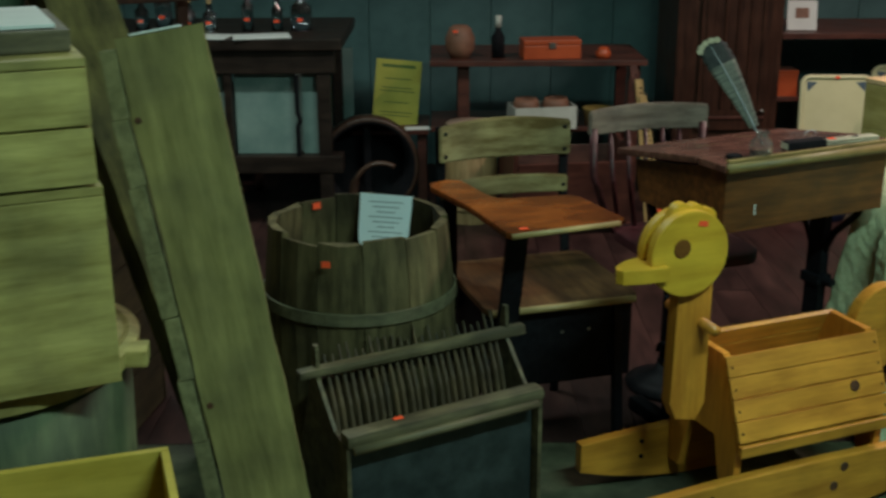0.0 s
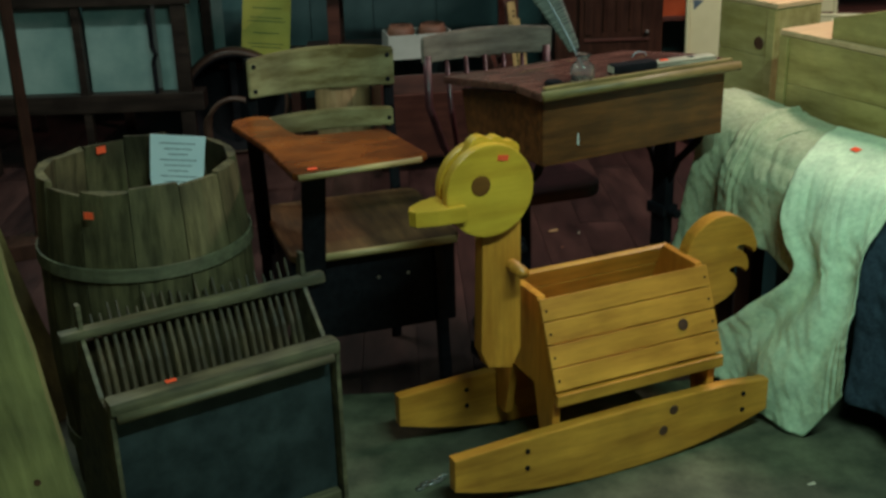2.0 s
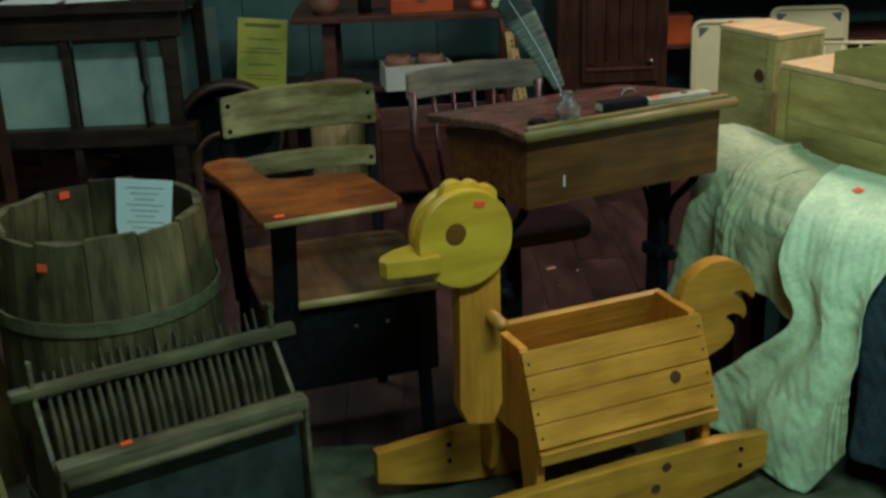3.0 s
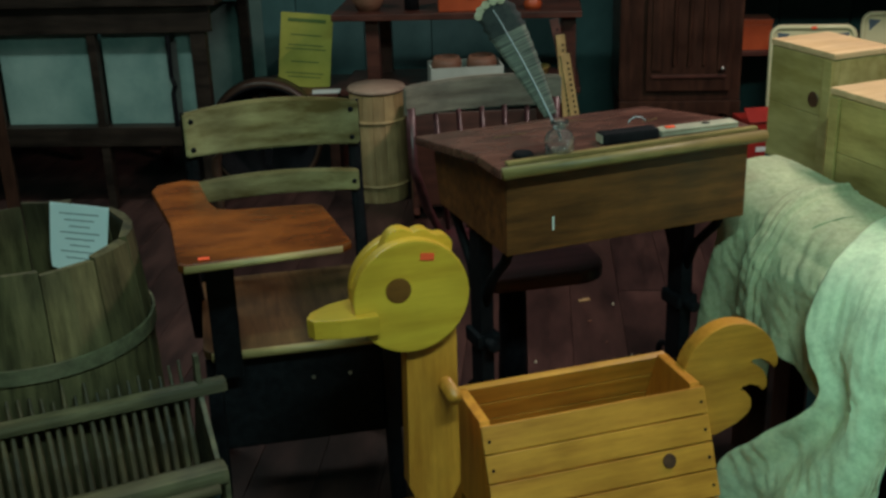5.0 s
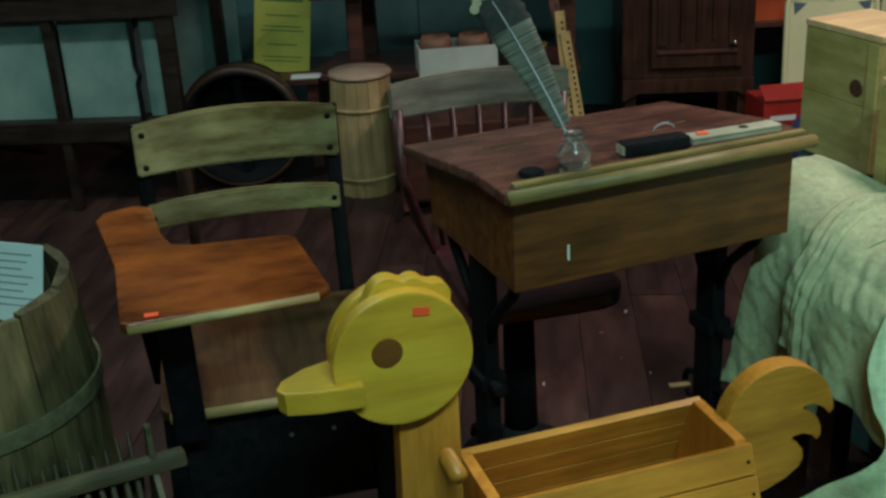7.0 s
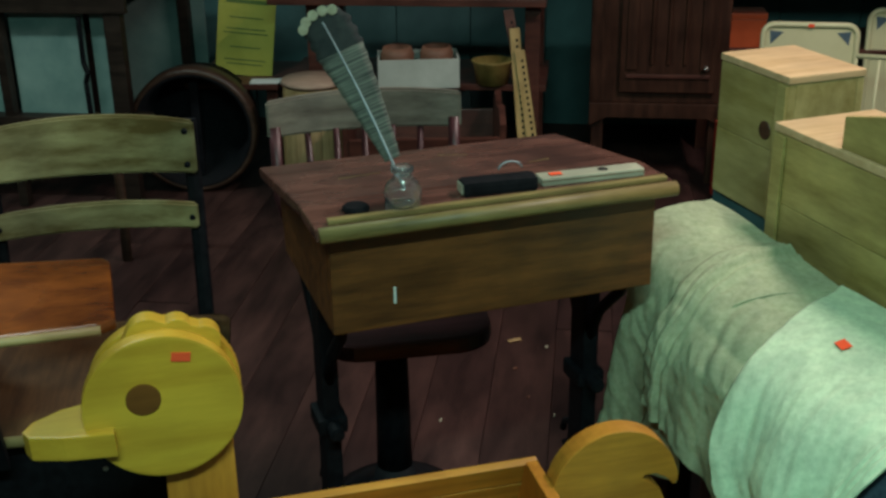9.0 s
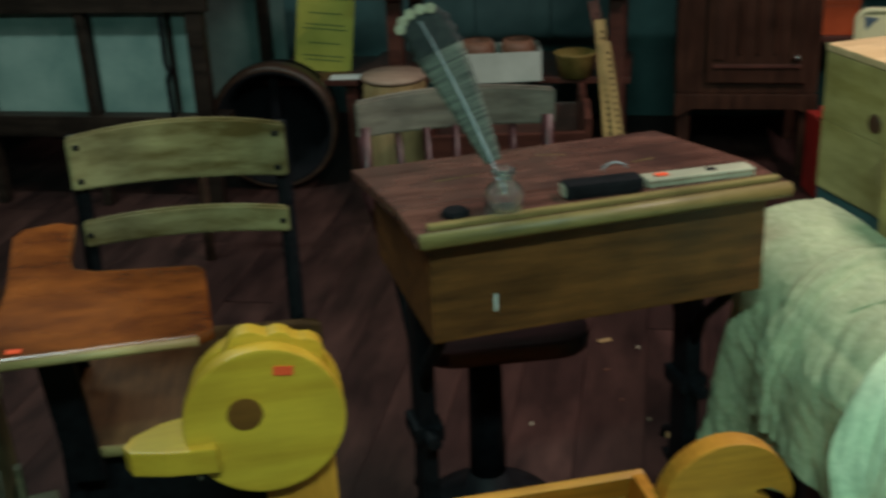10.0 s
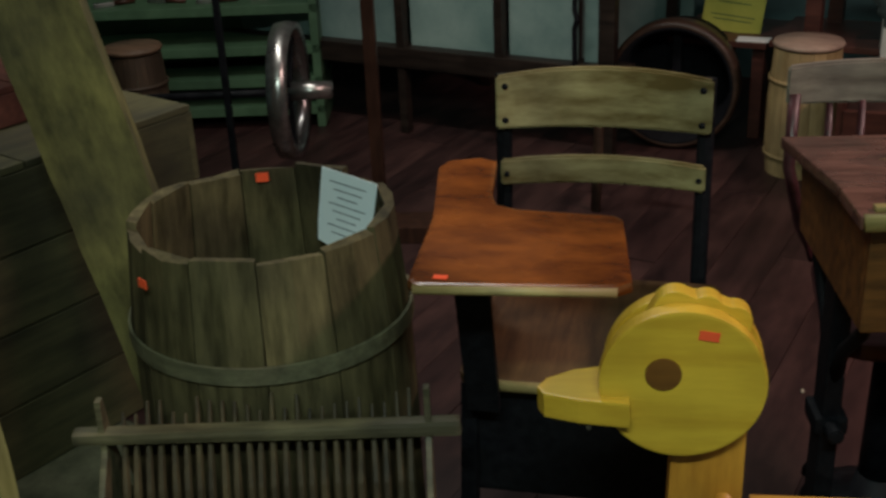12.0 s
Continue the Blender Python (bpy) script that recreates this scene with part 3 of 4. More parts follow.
    part("bill", slab(bill, 0.032, 0.003, Matrix.Translation((0, 0, 0.622)) @ Matrix.Rotation(radians(-2), 4, "Y")), PINE_HEAD, d, "flat yellow leaf-shaped bill")
    part("handle", cyl(0.0125, 0.0125, 0.19, (-0.258, -0.010, 0.485), (90, 0, 0), 16, 0.003), PINE_Z, d, "round dowel handle", True)
    # tail with two comma notches
    tail = arc_outline(0.30, 0.385, 0.097, 200, 20, 24)
    tail += [(0.398, 0.400), (0.399, 0.385), (0.392, 0.378), (0.380, 0.392), (0.362, 0.402), (0.345, 0.402), (0.341, 0.396), (0.355, 0.389), (0.370, 0.376), (0.378, 0.358)]
    tail += [(0.379, 0.342), (0.372, 0.334), (0.362, 0.345), (0.345, 0.352), (0.328, 0.350), (0.324, 0.343), (0.337, 0.336), (0.347, 0.322), (0.349, 0.305), (0.343, 0.292)]
    tail += [(0.320, 0.275), (0.280, 0.260), (0.207, 0.255), (0.207, 0.340)]
    part("tail", slab(tail, 0.034, 0.002, Matrix.Translation((0, 0.024, 0)) @ STAND), PINE_X, d, "scroll-cut golden tail")
    return d


rocking_duck()
sticker(pose(0.783, 2.486, 0, 0, 0, 21.8) @ pose(-0.288, -0.0722, 0.722, 90, 8, 0), 0.026, 0.013)


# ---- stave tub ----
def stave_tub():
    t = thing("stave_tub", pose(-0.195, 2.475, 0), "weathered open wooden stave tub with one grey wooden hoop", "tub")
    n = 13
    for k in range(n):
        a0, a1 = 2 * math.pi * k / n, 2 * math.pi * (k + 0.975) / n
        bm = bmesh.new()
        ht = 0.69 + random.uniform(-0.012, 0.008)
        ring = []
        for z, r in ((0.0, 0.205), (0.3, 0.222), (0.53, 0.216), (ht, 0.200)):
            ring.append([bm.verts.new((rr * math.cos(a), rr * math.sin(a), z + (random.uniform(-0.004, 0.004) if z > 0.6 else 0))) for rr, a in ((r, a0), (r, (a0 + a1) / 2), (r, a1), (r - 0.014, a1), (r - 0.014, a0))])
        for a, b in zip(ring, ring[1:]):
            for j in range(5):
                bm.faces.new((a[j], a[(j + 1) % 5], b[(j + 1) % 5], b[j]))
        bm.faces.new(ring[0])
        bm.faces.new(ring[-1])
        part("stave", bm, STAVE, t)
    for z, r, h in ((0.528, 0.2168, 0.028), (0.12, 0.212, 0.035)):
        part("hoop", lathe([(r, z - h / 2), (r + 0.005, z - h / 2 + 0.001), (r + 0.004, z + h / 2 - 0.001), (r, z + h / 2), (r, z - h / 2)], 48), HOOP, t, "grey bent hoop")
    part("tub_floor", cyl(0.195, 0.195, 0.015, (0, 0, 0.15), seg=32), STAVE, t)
    return t


stave_tub()
pp = thing("paper_note", pose(-0.140, 2.618, 0.640, 80, 0, -14), "pale blue printed paper note inside the tub rim", "paper")
part("sheet", slab([(-0.064, -0.06), (0.03, -0.075), (0.055, -0.058), (0.065, 0.062), (-0.064, 0.064), (-0.067, -0.03)], 0.0012, 0), PAPER, pp)
for k in range(8):
    part("print_line", box(0.085 - 0.02 * (k % 3), 0.0016, 0.0006, (0.0, 0.045 - 0.012 * k, 0.0016), 0), INK_BAR, pp)
sticker(look((-0.301, 2.6135, 0.679), (-0.195, 2.475, 0.679)), 0.024, 0.018)
sticker(look((-0.247, 2.262, 0.652), (-0.195, 2.475, 0.652)) @ pose(0, 0, 0.0, 0, 0, 0), 0.022, 0.016)


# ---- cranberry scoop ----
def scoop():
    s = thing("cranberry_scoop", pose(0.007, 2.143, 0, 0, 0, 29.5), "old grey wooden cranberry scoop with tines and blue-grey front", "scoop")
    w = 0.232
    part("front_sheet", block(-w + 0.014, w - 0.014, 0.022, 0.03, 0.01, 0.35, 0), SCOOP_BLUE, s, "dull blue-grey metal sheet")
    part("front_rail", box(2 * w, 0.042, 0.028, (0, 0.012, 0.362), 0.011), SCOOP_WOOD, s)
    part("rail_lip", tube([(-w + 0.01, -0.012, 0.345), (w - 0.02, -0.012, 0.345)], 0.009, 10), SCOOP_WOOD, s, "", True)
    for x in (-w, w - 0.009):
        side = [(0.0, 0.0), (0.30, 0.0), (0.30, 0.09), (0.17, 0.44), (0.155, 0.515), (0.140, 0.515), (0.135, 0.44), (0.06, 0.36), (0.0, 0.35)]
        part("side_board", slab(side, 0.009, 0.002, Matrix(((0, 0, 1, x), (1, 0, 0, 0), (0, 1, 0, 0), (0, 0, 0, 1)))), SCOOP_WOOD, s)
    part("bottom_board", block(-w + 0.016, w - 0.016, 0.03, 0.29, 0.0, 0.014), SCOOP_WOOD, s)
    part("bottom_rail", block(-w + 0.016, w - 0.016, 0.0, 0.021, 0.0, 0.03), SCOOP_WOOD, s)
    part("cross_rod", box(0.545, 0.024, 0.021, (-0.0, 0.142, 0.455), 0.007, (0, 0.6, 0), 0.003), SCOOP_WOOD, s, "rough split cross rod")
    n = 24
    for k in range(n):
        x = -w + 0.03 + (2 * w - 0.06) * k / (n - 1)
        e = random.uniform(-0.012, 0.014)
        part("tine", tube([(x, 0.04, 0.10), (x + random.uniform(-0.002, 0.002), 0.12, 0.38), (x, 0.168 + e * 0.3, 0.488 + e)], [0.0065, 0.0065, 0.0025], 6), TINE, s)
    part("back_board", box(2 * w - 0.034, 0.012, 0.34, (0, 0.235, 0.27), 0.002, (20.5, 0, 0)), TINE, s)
    return s


scoop()
sticker(pose(0.007, 2.143, 0, 0, 0, 29.5) @ pose(-0.108, 0.018, 0.3765), 0.024, 0.014)


# ---- leaning plank and beam ----
def leaning(name, foot, top, w, t, mat_face, mat_edge, label, spin):
    foot, top = Vector(foot), Vector(top)
    L = (top - foot).length
    d = (top - foot).normalized()
    xa = Vector((math.cos(radians(spin)), math.sin(radians(spin)), 0))
    xa = (xa - d * xa.dot(d)).normalized()
    ya = d.cross(xa)
    m = Matrix(((xa.x, ya.x, d.x, foot.x), (xa.y, ya.y, d.y, foot.y), (xa.z, ya.z, d.z, foot.z), (0, 0, 0, 1)))
    p = thing(name, m, label, "plank")
    bm = bmesh.new()
    n = 26
    rows = []
    for i in range(n + 1):
        z = L * i / n
        jl, jr = (0.004 * noise.noise((z * 9, 0, s)) for s in (1.3, 5.1))
        rows.append([bm.verts.new(c) for c in ((-w + jl, 0, z), (jr, 0, z), (jr, t, z), (-w + jl, t, z))])
    for a, b in zip(rows, rows[1:]):
        for k in range(4):
            bm.faces.new((a[k], a[(k + 1) % 4], b[(k + 1) % 4], b[k]))
    bm.faces.new(rows[0])
    bm.faces.new(rows[-1])
    part("board", bm, mat_face, p)
    return p, L


pl, L = leaning("leaning_plank", (-0.215, 1.955, 0), (-0.430, 2.075, 1.172), 0.158, 0.03, PLANK, PLANK_EDGE, "wide rough sawn plank leaning with a splintered edge", 8)
for k in range(9):
    z = 0.12 + k * 0.125
    part("edge_splinter", box(0.030, 0.030, 0.124, (-0.178 + random.uniform(-0.0025, 0.0025), 0.013, z), 0.003, (0, random.uniform(-1, 1), 0), 0.002), PLANK_EDGE, pl, "grey splintered edge piece")
for x, z in ((-0.145, 0.50), (-0.150, 1.05), (-0.06, 0.27)):
    part("knot", cyl(0.007, 0.006, 0.002, (x, -0.0003, z), (90, 0, 0), 10), KNOT, pl)
part("top_paper", box(0.09, 0.035, 0.004, (-0.085, 0.014, L + 0.0025), 0.001, (0, 0, 0)), WHITE_PAPER, pl, "white label on the plank end")
leaning("leaning_beam", (-0.445, 2.69, 0), (-0.755, 2.62, 1.25), 0.16, 0.10, BEAM, BEAM, "thick weathered grey-brown beam leaning in the corner", 40)


# ---- stacked crates by the plank ----
def board_crate(name, m, sx, sy, sz, boards, material, label, category, open_top=False, group=""):
    c = thing(name, m, label, category, group)
    t = 0.014
    bh = sz / boards
    for k in range(boards):
        z = bh * (k + 0.5)
        for sgn in (-1, 1):
            part("board", box(sx, t, bh - 0.004, (0, sgn * (sy / 2 - t / 2), z), 0.002, (0, 0, 0), 0.001), material, c)
            part("board", box(t, sy - 2 * t - 0.002, bh - 0.004, (sgn * (sx / 2 - t / 2), 0, z), 0.002, (0, 0, 0), 0.001), material, c)
    part("bottom", box(sx - 2 * t - 0.004, sy - 2 * t - 0.004, t, (0, 0, t / 2 + 0.002), 0.001), material, c)
    if not open_top:
        n = 3
        for k in range(n):
            part("lid_board", box(sx, sy / n - 0.004, t, (0, -sy / 2 + sy / n * (k + 0.5), sz + t / 2), 0.002), material, c)
    return c


# Base colour raised in place of light from above this stack.
DULL = wood("dull_olive_wood", (0.28, 0.22, 0.055), (0.54, 0.45, 0.15), GX, 32, rough=0.7, stain=0.45, bump=0.25, vary=0.15)
tub2 = thing("stave_bucket", pose(-0.86, 1.99, 0), "large dull green-brown wooden bucket with a projecting rim", "bucket")
part("body", lathe([(0.0, 0.0), (0.23, 0.0), (0.255, 0.30), (0.262, 0.575), (0.245, 0.575), (0.235, 0.30), (0.0, 0.03)], 40), wood("green_bucket", (0.06, 0.08, 0.035), (0.14, 0.165, 0.075), GZ, 30, rough=0.7, stain=0.5), tub2, "", True)
part("rim", lathe([(0.255, 0.560), (0.278, 0.562), (0.281, 0.593), (0.262, 0.597), (0.235, 0.585), (0.255, 0.560)], 48), DULL, tub2, "worn rim")
part("cover", cyl(0.25, 0.25, 0.016, (0, 0, 0.589), seg=40), DULL, tub2)
part("ear", box(0.05, 0.06, 0.032, (0.285, -0.02, 0.578), 0.006, (0, 0, 6), 0.002), DULL, tub2, "worn wooden rim ear")
board_crate("board_box", pose(-0.861, 1.892, 0.598, 0, 0, 24), 0.49, 0.42, 0.332, 1, DULL, "olive-brown wooden box standing on the bucket", "box")
board_crate("board_crate", pose(-0.901, 1.878, 0.948, 0, 0, 24), 0.56, 0.42, 0.19, 2, DULL, "olive-brown board crate stacked on a plain box", "crate")
gl = thing("glass_topped_case", pose(-0.87, 1.93, 1.153, 0, 0, 24), "shallow case with a pale cloudy glass top", "case")
part("frame", box(0.44, 0.34, 0.035, (0, 0, 0.0175), 0.004), SCOOP_WOOD, gl)
part("pane", box(0.40, 0.30, 0.006, (0, 0, 0.0395), 0.001), WHITE_PAPER, gl, "pale cloudy pane")
board_crate("yellow_crate", pose(-0.590, 1.43, 0.0, 0, 0, 18), 0.42, 0.42, 0.535, 3, YBOX, "bright yellow open wooden crate", "crate", True)
board_crate("slatted_crate", pose(-1.09, 2.74, 0, 0, 0, -8), 0.50, 0.62, 0.62, 4, wood("mossy_slats", (0.05, 0.045, 0.018), (0.12, 0.105, 0.045), GY, 28, rough=0.8, stain=0.5, vary=0.25), "mossy brown slatted crate", "crate")
board_crate("dark_red_box", pose(-1.19, 2.72, 0.636, 0, 0, -8), 0.28, 0.44, 0.07, 1, REDWOOD, "dark red wooden box on the slatted crate", "box")


# ---- linen-draped bench, denim ----
AX, LF = Vector((0.5, -0.866, 0)), Vector((-0.866, -0.5, 0))
RIDGE = Vector((1.135, 3.02, 0))


def glide(keys, v):
    """Smooth curve through evenly spaced keys, v from 0 to 1."""
    f = v * (len(keys) - 1)
    i = min(int(f), len(keys) - 2)
    t = f - i
    a, b, c, d = (keys[min(max(k, 0), len(keys) - 1)] for k in (i - 1, i, i + 1, i + 2))
    return [0.5 * (2 * q + (r_ - p) * t + (2 * p - 5 * q + 4 * r_ - w) * t * t + (3 * q - p - 3 * r_ + w) * t ** 3) for p, q, r_, w in zip(a, b, c, d)]


def draped(keys, hem, seed, folds=0.012, waves=2.0, sag=0.0, pleats=0.0, tucks=0.0, ns=90, nv=110):
    """Cloth over the bench edge. keys: out from the ridge, height, start and end along the bench; hem(u): lower edge."""
    bm = bmesh.new()
    rows = []
    low = keys[-1][1]
    for j in range(nv + 1):
        p, z, sl, sr = glide(keys, j / nv)
        k = min(1.0, max(0.0, (0.60 - z) / 0.25))
        row = []
        for i in range(ns + 1):
            u = i / ns
            s = sl + (sr - sl) * u
            zz = z - sag * min(1.0, max(0.0, s) / 0.45) * min(1.0, max(0.0, (z - 0.5) / 0.1))
            if z < 0.5:
                zz = 0.5 - (0.5 - z) * (0.5 - hem(u)) / (0.5 - low)
            ripple = folds * k * math.sin(2 * math.pi * (u * waves + 0.25 + 0.1 * noise.noise((u * 3, z * 4, seed))))
            ripple += 0.022 * k * noise.noise((u * 3.5, z * 4, seed)) + 0.0055 * noise.noise((s * 17, z * 13 + p * 12, seed + 5))
            ripple += 0.0035 * noise.noise((s * 55 + z * 20, z * 40 + p * 45, seed + 9))
            c = u - 0.10 - 0.05 * math.sin(5 * (p + 0.1))
            ridge = pleats * (0.5 + 0.5 * math.cos(c * 115)) * math.exp(-((c / 0.055) ** 2)) if pleats else 0.0
            if u > 0.86:
                ridge += tucks * max(0.0, math.cos((1 - u) * 2 * math.pi / 0.04))
            side = 0.006 * noise.noise((z * 14, p * 9, seed + (1 if u < 0.5 else 2)))
            row.append(bm.verts.new(RIDGE + AX * (s + side) + LF * (p + ripple + ridge * (0.4 + 0.6 * k)) + Vector((0, 0, max(0.005, zz + (0.5 * ripple + ridge) * (1 - k))))))
        rows.append(row)
    for a, b in zip(rows, rows[1:]):
        for i in range(ns):
            bm.faces.new((a[i], a[i + 1], b[i + 1], b[i]))
    ex = bmesh.ops.extrude_face_region(bm, geom=bm.faces[:])
    bmesh.ops.translate(bm, vec=-LF * 0.003 + Vector((0, 0, -0.003)), verts=[v for v in ex["geom"] if isinstance(v, bmesh.types.BMVert)])
    return bm


bench = thing("bench", pose(RIDGE.x, RIDGE.y, 0, 0, 0, -60), "long dark padded bench hidden under linen", "bench")
part("seat", block(0.0, 1.06, -0.015, 0.165, 0.30, 0.525, 0.04), DENIM, bench)
for x in (0.06, 1.02):
    for y in (0.02, 0.13):
        part("leg", bar((x, y, 0), (x, y, 0.31), 0.05, 0.05), DARKWOOD, bench)
chest = thing("blanket_chest", pose(1.321, 3.07, 0, 0, 0, -62.9), "dark teal painted chest carrying the pine boxes", "chest")
part("body", block(-0.02, 0.75, 0.025, 0.45, 0.02, 0.515, 0.006), TEAL, chest)
part("lid", block(-0.025, 0.755, 0.02, 0.455, 0.518, 0.55, 0.006), TEAL, chest)
part("end_box", block(-0.365, -0.03, 0.13, 0.45, 0.02, 0.55, 0.006), TEAL, chest)
for x in (-0.32, 0.04, 0.70):
    part("foot", block(x - 0.03, x + 0.03, 0.15, 0.43, 0.0, 0.02, 0), DARKWOOD, chest)
under_cloth = [(-0.15, 0.635, -0.06, 0.30), (-0.03, 0.645, -0.04, 0.28), (0.05, 0.615, 0.00, 0.26), (0.085, 0.53, 0.045, 0.24), (0.095, 0.42, 0.03, 0.24), (0.105, 0.26, 0.0, 0.23)]
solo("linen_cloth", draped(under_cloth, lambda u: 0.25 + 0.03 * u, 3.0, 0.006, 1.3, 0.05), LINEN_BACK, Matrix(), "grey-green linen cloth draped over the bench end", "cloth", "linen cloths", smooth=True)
pleat_cloth = [(-0.15, 0.640, 0.13, 0.52), (-0.03, 0.650, 0.14, 0.50), (0.06, 0.622, 0.16, 0.50), (0.112, 0.54, 0.165, 0.48), (0.125, 0.45, 0.165, 0.47), (0.135, 0.38, 0.165, 0.46)]
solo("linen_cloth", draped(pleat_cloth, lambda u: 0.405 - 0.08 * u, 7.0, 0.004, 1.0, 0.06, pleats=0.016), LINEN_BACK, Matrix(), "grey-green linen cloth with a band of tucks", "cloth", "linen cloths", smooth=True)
hung_cloth = [(-0.155, 0.605, 0.28, 0.63), (-0.03, 0.612, 0.34, 0.66), (0.085, 0.575, 0.375, 0.66), (0.150, 0.49, 0.395, 0.645), (0.172, 0.42, 0.425, 0.635), (0.182, 0.35, 0.465, 0.635),
              (0.205, 0.23, 0.375, 0.645), (0.222, 0.13, 0.29, 0.655), (0.225, 0.0, 0.27, 0.66)]
solo("linen_cloth", draped(hung_cloth, lambda u: 0.05 - 0.044 * min(1, u / 0.76) + 0.15 * max(0.0, (u - 0.76) / 0.24), 11.0, 0.014, 1.8, tucks=0.004), LINEN, Matrix(), "pale green crumpled linen cloth hanging to the floor", "cloth", "linen cloths", smooth=True)
denim = [(-0.15, 0.578, 0.60, 1.08), (-0.03, 0.583, 0.60, 1.08), (0.06, 0.55, 0.60, 1.08), (0.105, 0.46, 0.60, 1.08), (0.115, 0.30, 0.60, 1.08), (0.12, 0.08, 0.60, 1.08)]
solo("denim_cover", draped(denim, lambda u: 0.08, 23.0, 0.010, 3.0), DENIM, Matrix(), "dark blue denim cover on the bench", "cover", smooth=True)
front_cloth = bpy.data.objects["linen_cloth.002"].data
spot = max((v for v in front_cloth.vertices if (v.co.xy - Vector((1.361, 2.641))).length < 0.012), key=lambda v: v.co.z)
up = spot.normal if spot.normal.z > 0 else -spot.normal
sticker(Matrix.Translation(spot.co + up * 0.002) @ up.to_track_quat("Z", "Y").to_matrix().to_4x4(), 0.026, 0.018)


# ---- pale wooden boxes on the bench ----
def pale_box(m, sx, sy, sz, label, knots, pine, sloped=False):
    c = thing("pine_box", m, label, "box", "pale pine boxes")
    t = 0.016
    for k in range(2):
        z = sz / 2 * (k + 0.5)
        part("board", box(sx, t, sz / 2 - 0.0006, (sx / 2, t / 2, z), 0.0025), pine, c)
        part("board", box(sx, t, sz / 2 - 0.0006, (sx / 2, sy - t / 2, z), 0.0025), pine, c)
        for x in (t / 2, sx - t / 2):
            part("board", box(t, sy - 2 * t - 0.001, sz / 2 - 0.0006, (x, sy / 2, z), 0.0025), pine, c)
    part("bottom", box(sx - 0.034, sy - 0.034, t, (sx / 2, sy / 2, t / 2), 0.001), pine, c)
    part("top_board", box(sx + 0.004, sy + 0.004, 0.014, (sx / 2, sy / 2, sz + 0.008), 0.003), CRATE_TOP, c, "pine top with pinkish overhead light in its colour")
    for x, z in knots:
        part("knot", cyl(0.019, 0.017, 0.0025, (x, -0.0006, z), (90, 0, 0), 16), KNOT, c, "dark round knot")
    part("corner_post", box(0.028, 0.006, sz - 0.006, (sx - 0.014 if not sloped else 0.018, -0.0035, sz / 2), 0.002), pine, c)
    if sloped:
        prof = [(0.16, 0.0), (sx, 0.0), (sx, 0.11), (0.34, 0.095), (0.16, 0.05)]
        part("sloped_side", slab(prof, 0.014, 0.002, Matrix.Translation((0, 0.02, sz + 0.0155)) @ STAND), pine, c)
    return c


pale_box(pose(1.268, 3.443, 0.552, 0, 0, -62.9), 0.218, 0.165, 0.268, "pale pine box standing on the bench with a dark knot", [(0.158, 0.168)], CRATE_PALE)
pale_box(pose(1.321, 3.070, 0.552, 0, 0, -62.9), 0.62, 0.20, 0.236, "long pale pine box with a sloping side board", [(0.40, 0.05)], CRATE, True)


# ---- back of the shop ----
def back_table():
    t = thing("long_table", pose(-2.3, 4.62, 0), "long dark wooden work table with iron legs and low shelf", "table")
    part("tabletop", block(0, 1.89, 0, 0.75, 0.755, 0.80, 0.006), DARKWOOD_X, t)
    part("apron", block(0.03, 1.86, 0.02, 0.045, 0.66, 0.754), DARKWOOD_X, t)
    for x in (0.06, 1.03, 1.42, 1.81):
        part("leg", bar((x, 0.045, 0), (x, 0.045, 0.755), 0.03 if x != 1.81 else 0.055, 0.04), DARKWOOD_X, t)
        part("leg", bar((x, 0.70, 0), (x, 0.70, 0.755), 0.04, 0.04), DARKWOOD_X, t)
    for x in (1.70,):
        part("iron_rod", tube([(x, 0.03, 0.65), (x, 0.025, 0.50), (x + 0.012, 0.02, 0.47), (x, 0.025, 0.44), (x, 0.03, 0.30)], 0.009, 8), IRON, t)
    # Boards added between the legs stand in for the lit wall behind.
    for x0, x1 in ((0.09, 1.01), (1.05, 1.40), (1.44, 1.69), (1.715, 1.78)):
        part("back_board", block(x0, x1, 0.075, 0.087, 0.318, 0.66, 0.002), PALE_TEAL, t, "pale cloudy board standing in for lit teal wall")
    # Added likewise behind the rear legs, in the lit wall colour.
    part("end_board", block(1.42, 1.875, 0.735, 0.747, 0.12, 0.66, 0.002), PALE_TEAL, t, "pale cloudy board standing in for lit teal wall")
    part("low_shelf", block(0.0, 1.88, 0.02, 0.12, 0.245, 0.318, 0.006), DARKWOOD_X, t)


back_table()
for x, tw in ((-0.74, 12), (-0.98, -8), (-1.25, 5)):
    sh = thing("paper_sheet", pose(x, 4.70, 0.801, 0, 0, tw), "white printed paper sheet on the table edge", "paper", "papers on the table")
    part("sheet", box(0.23, 0.15, 0.004, (0, 0, 0.002), 0.001), WHITE_PAPER, sh)
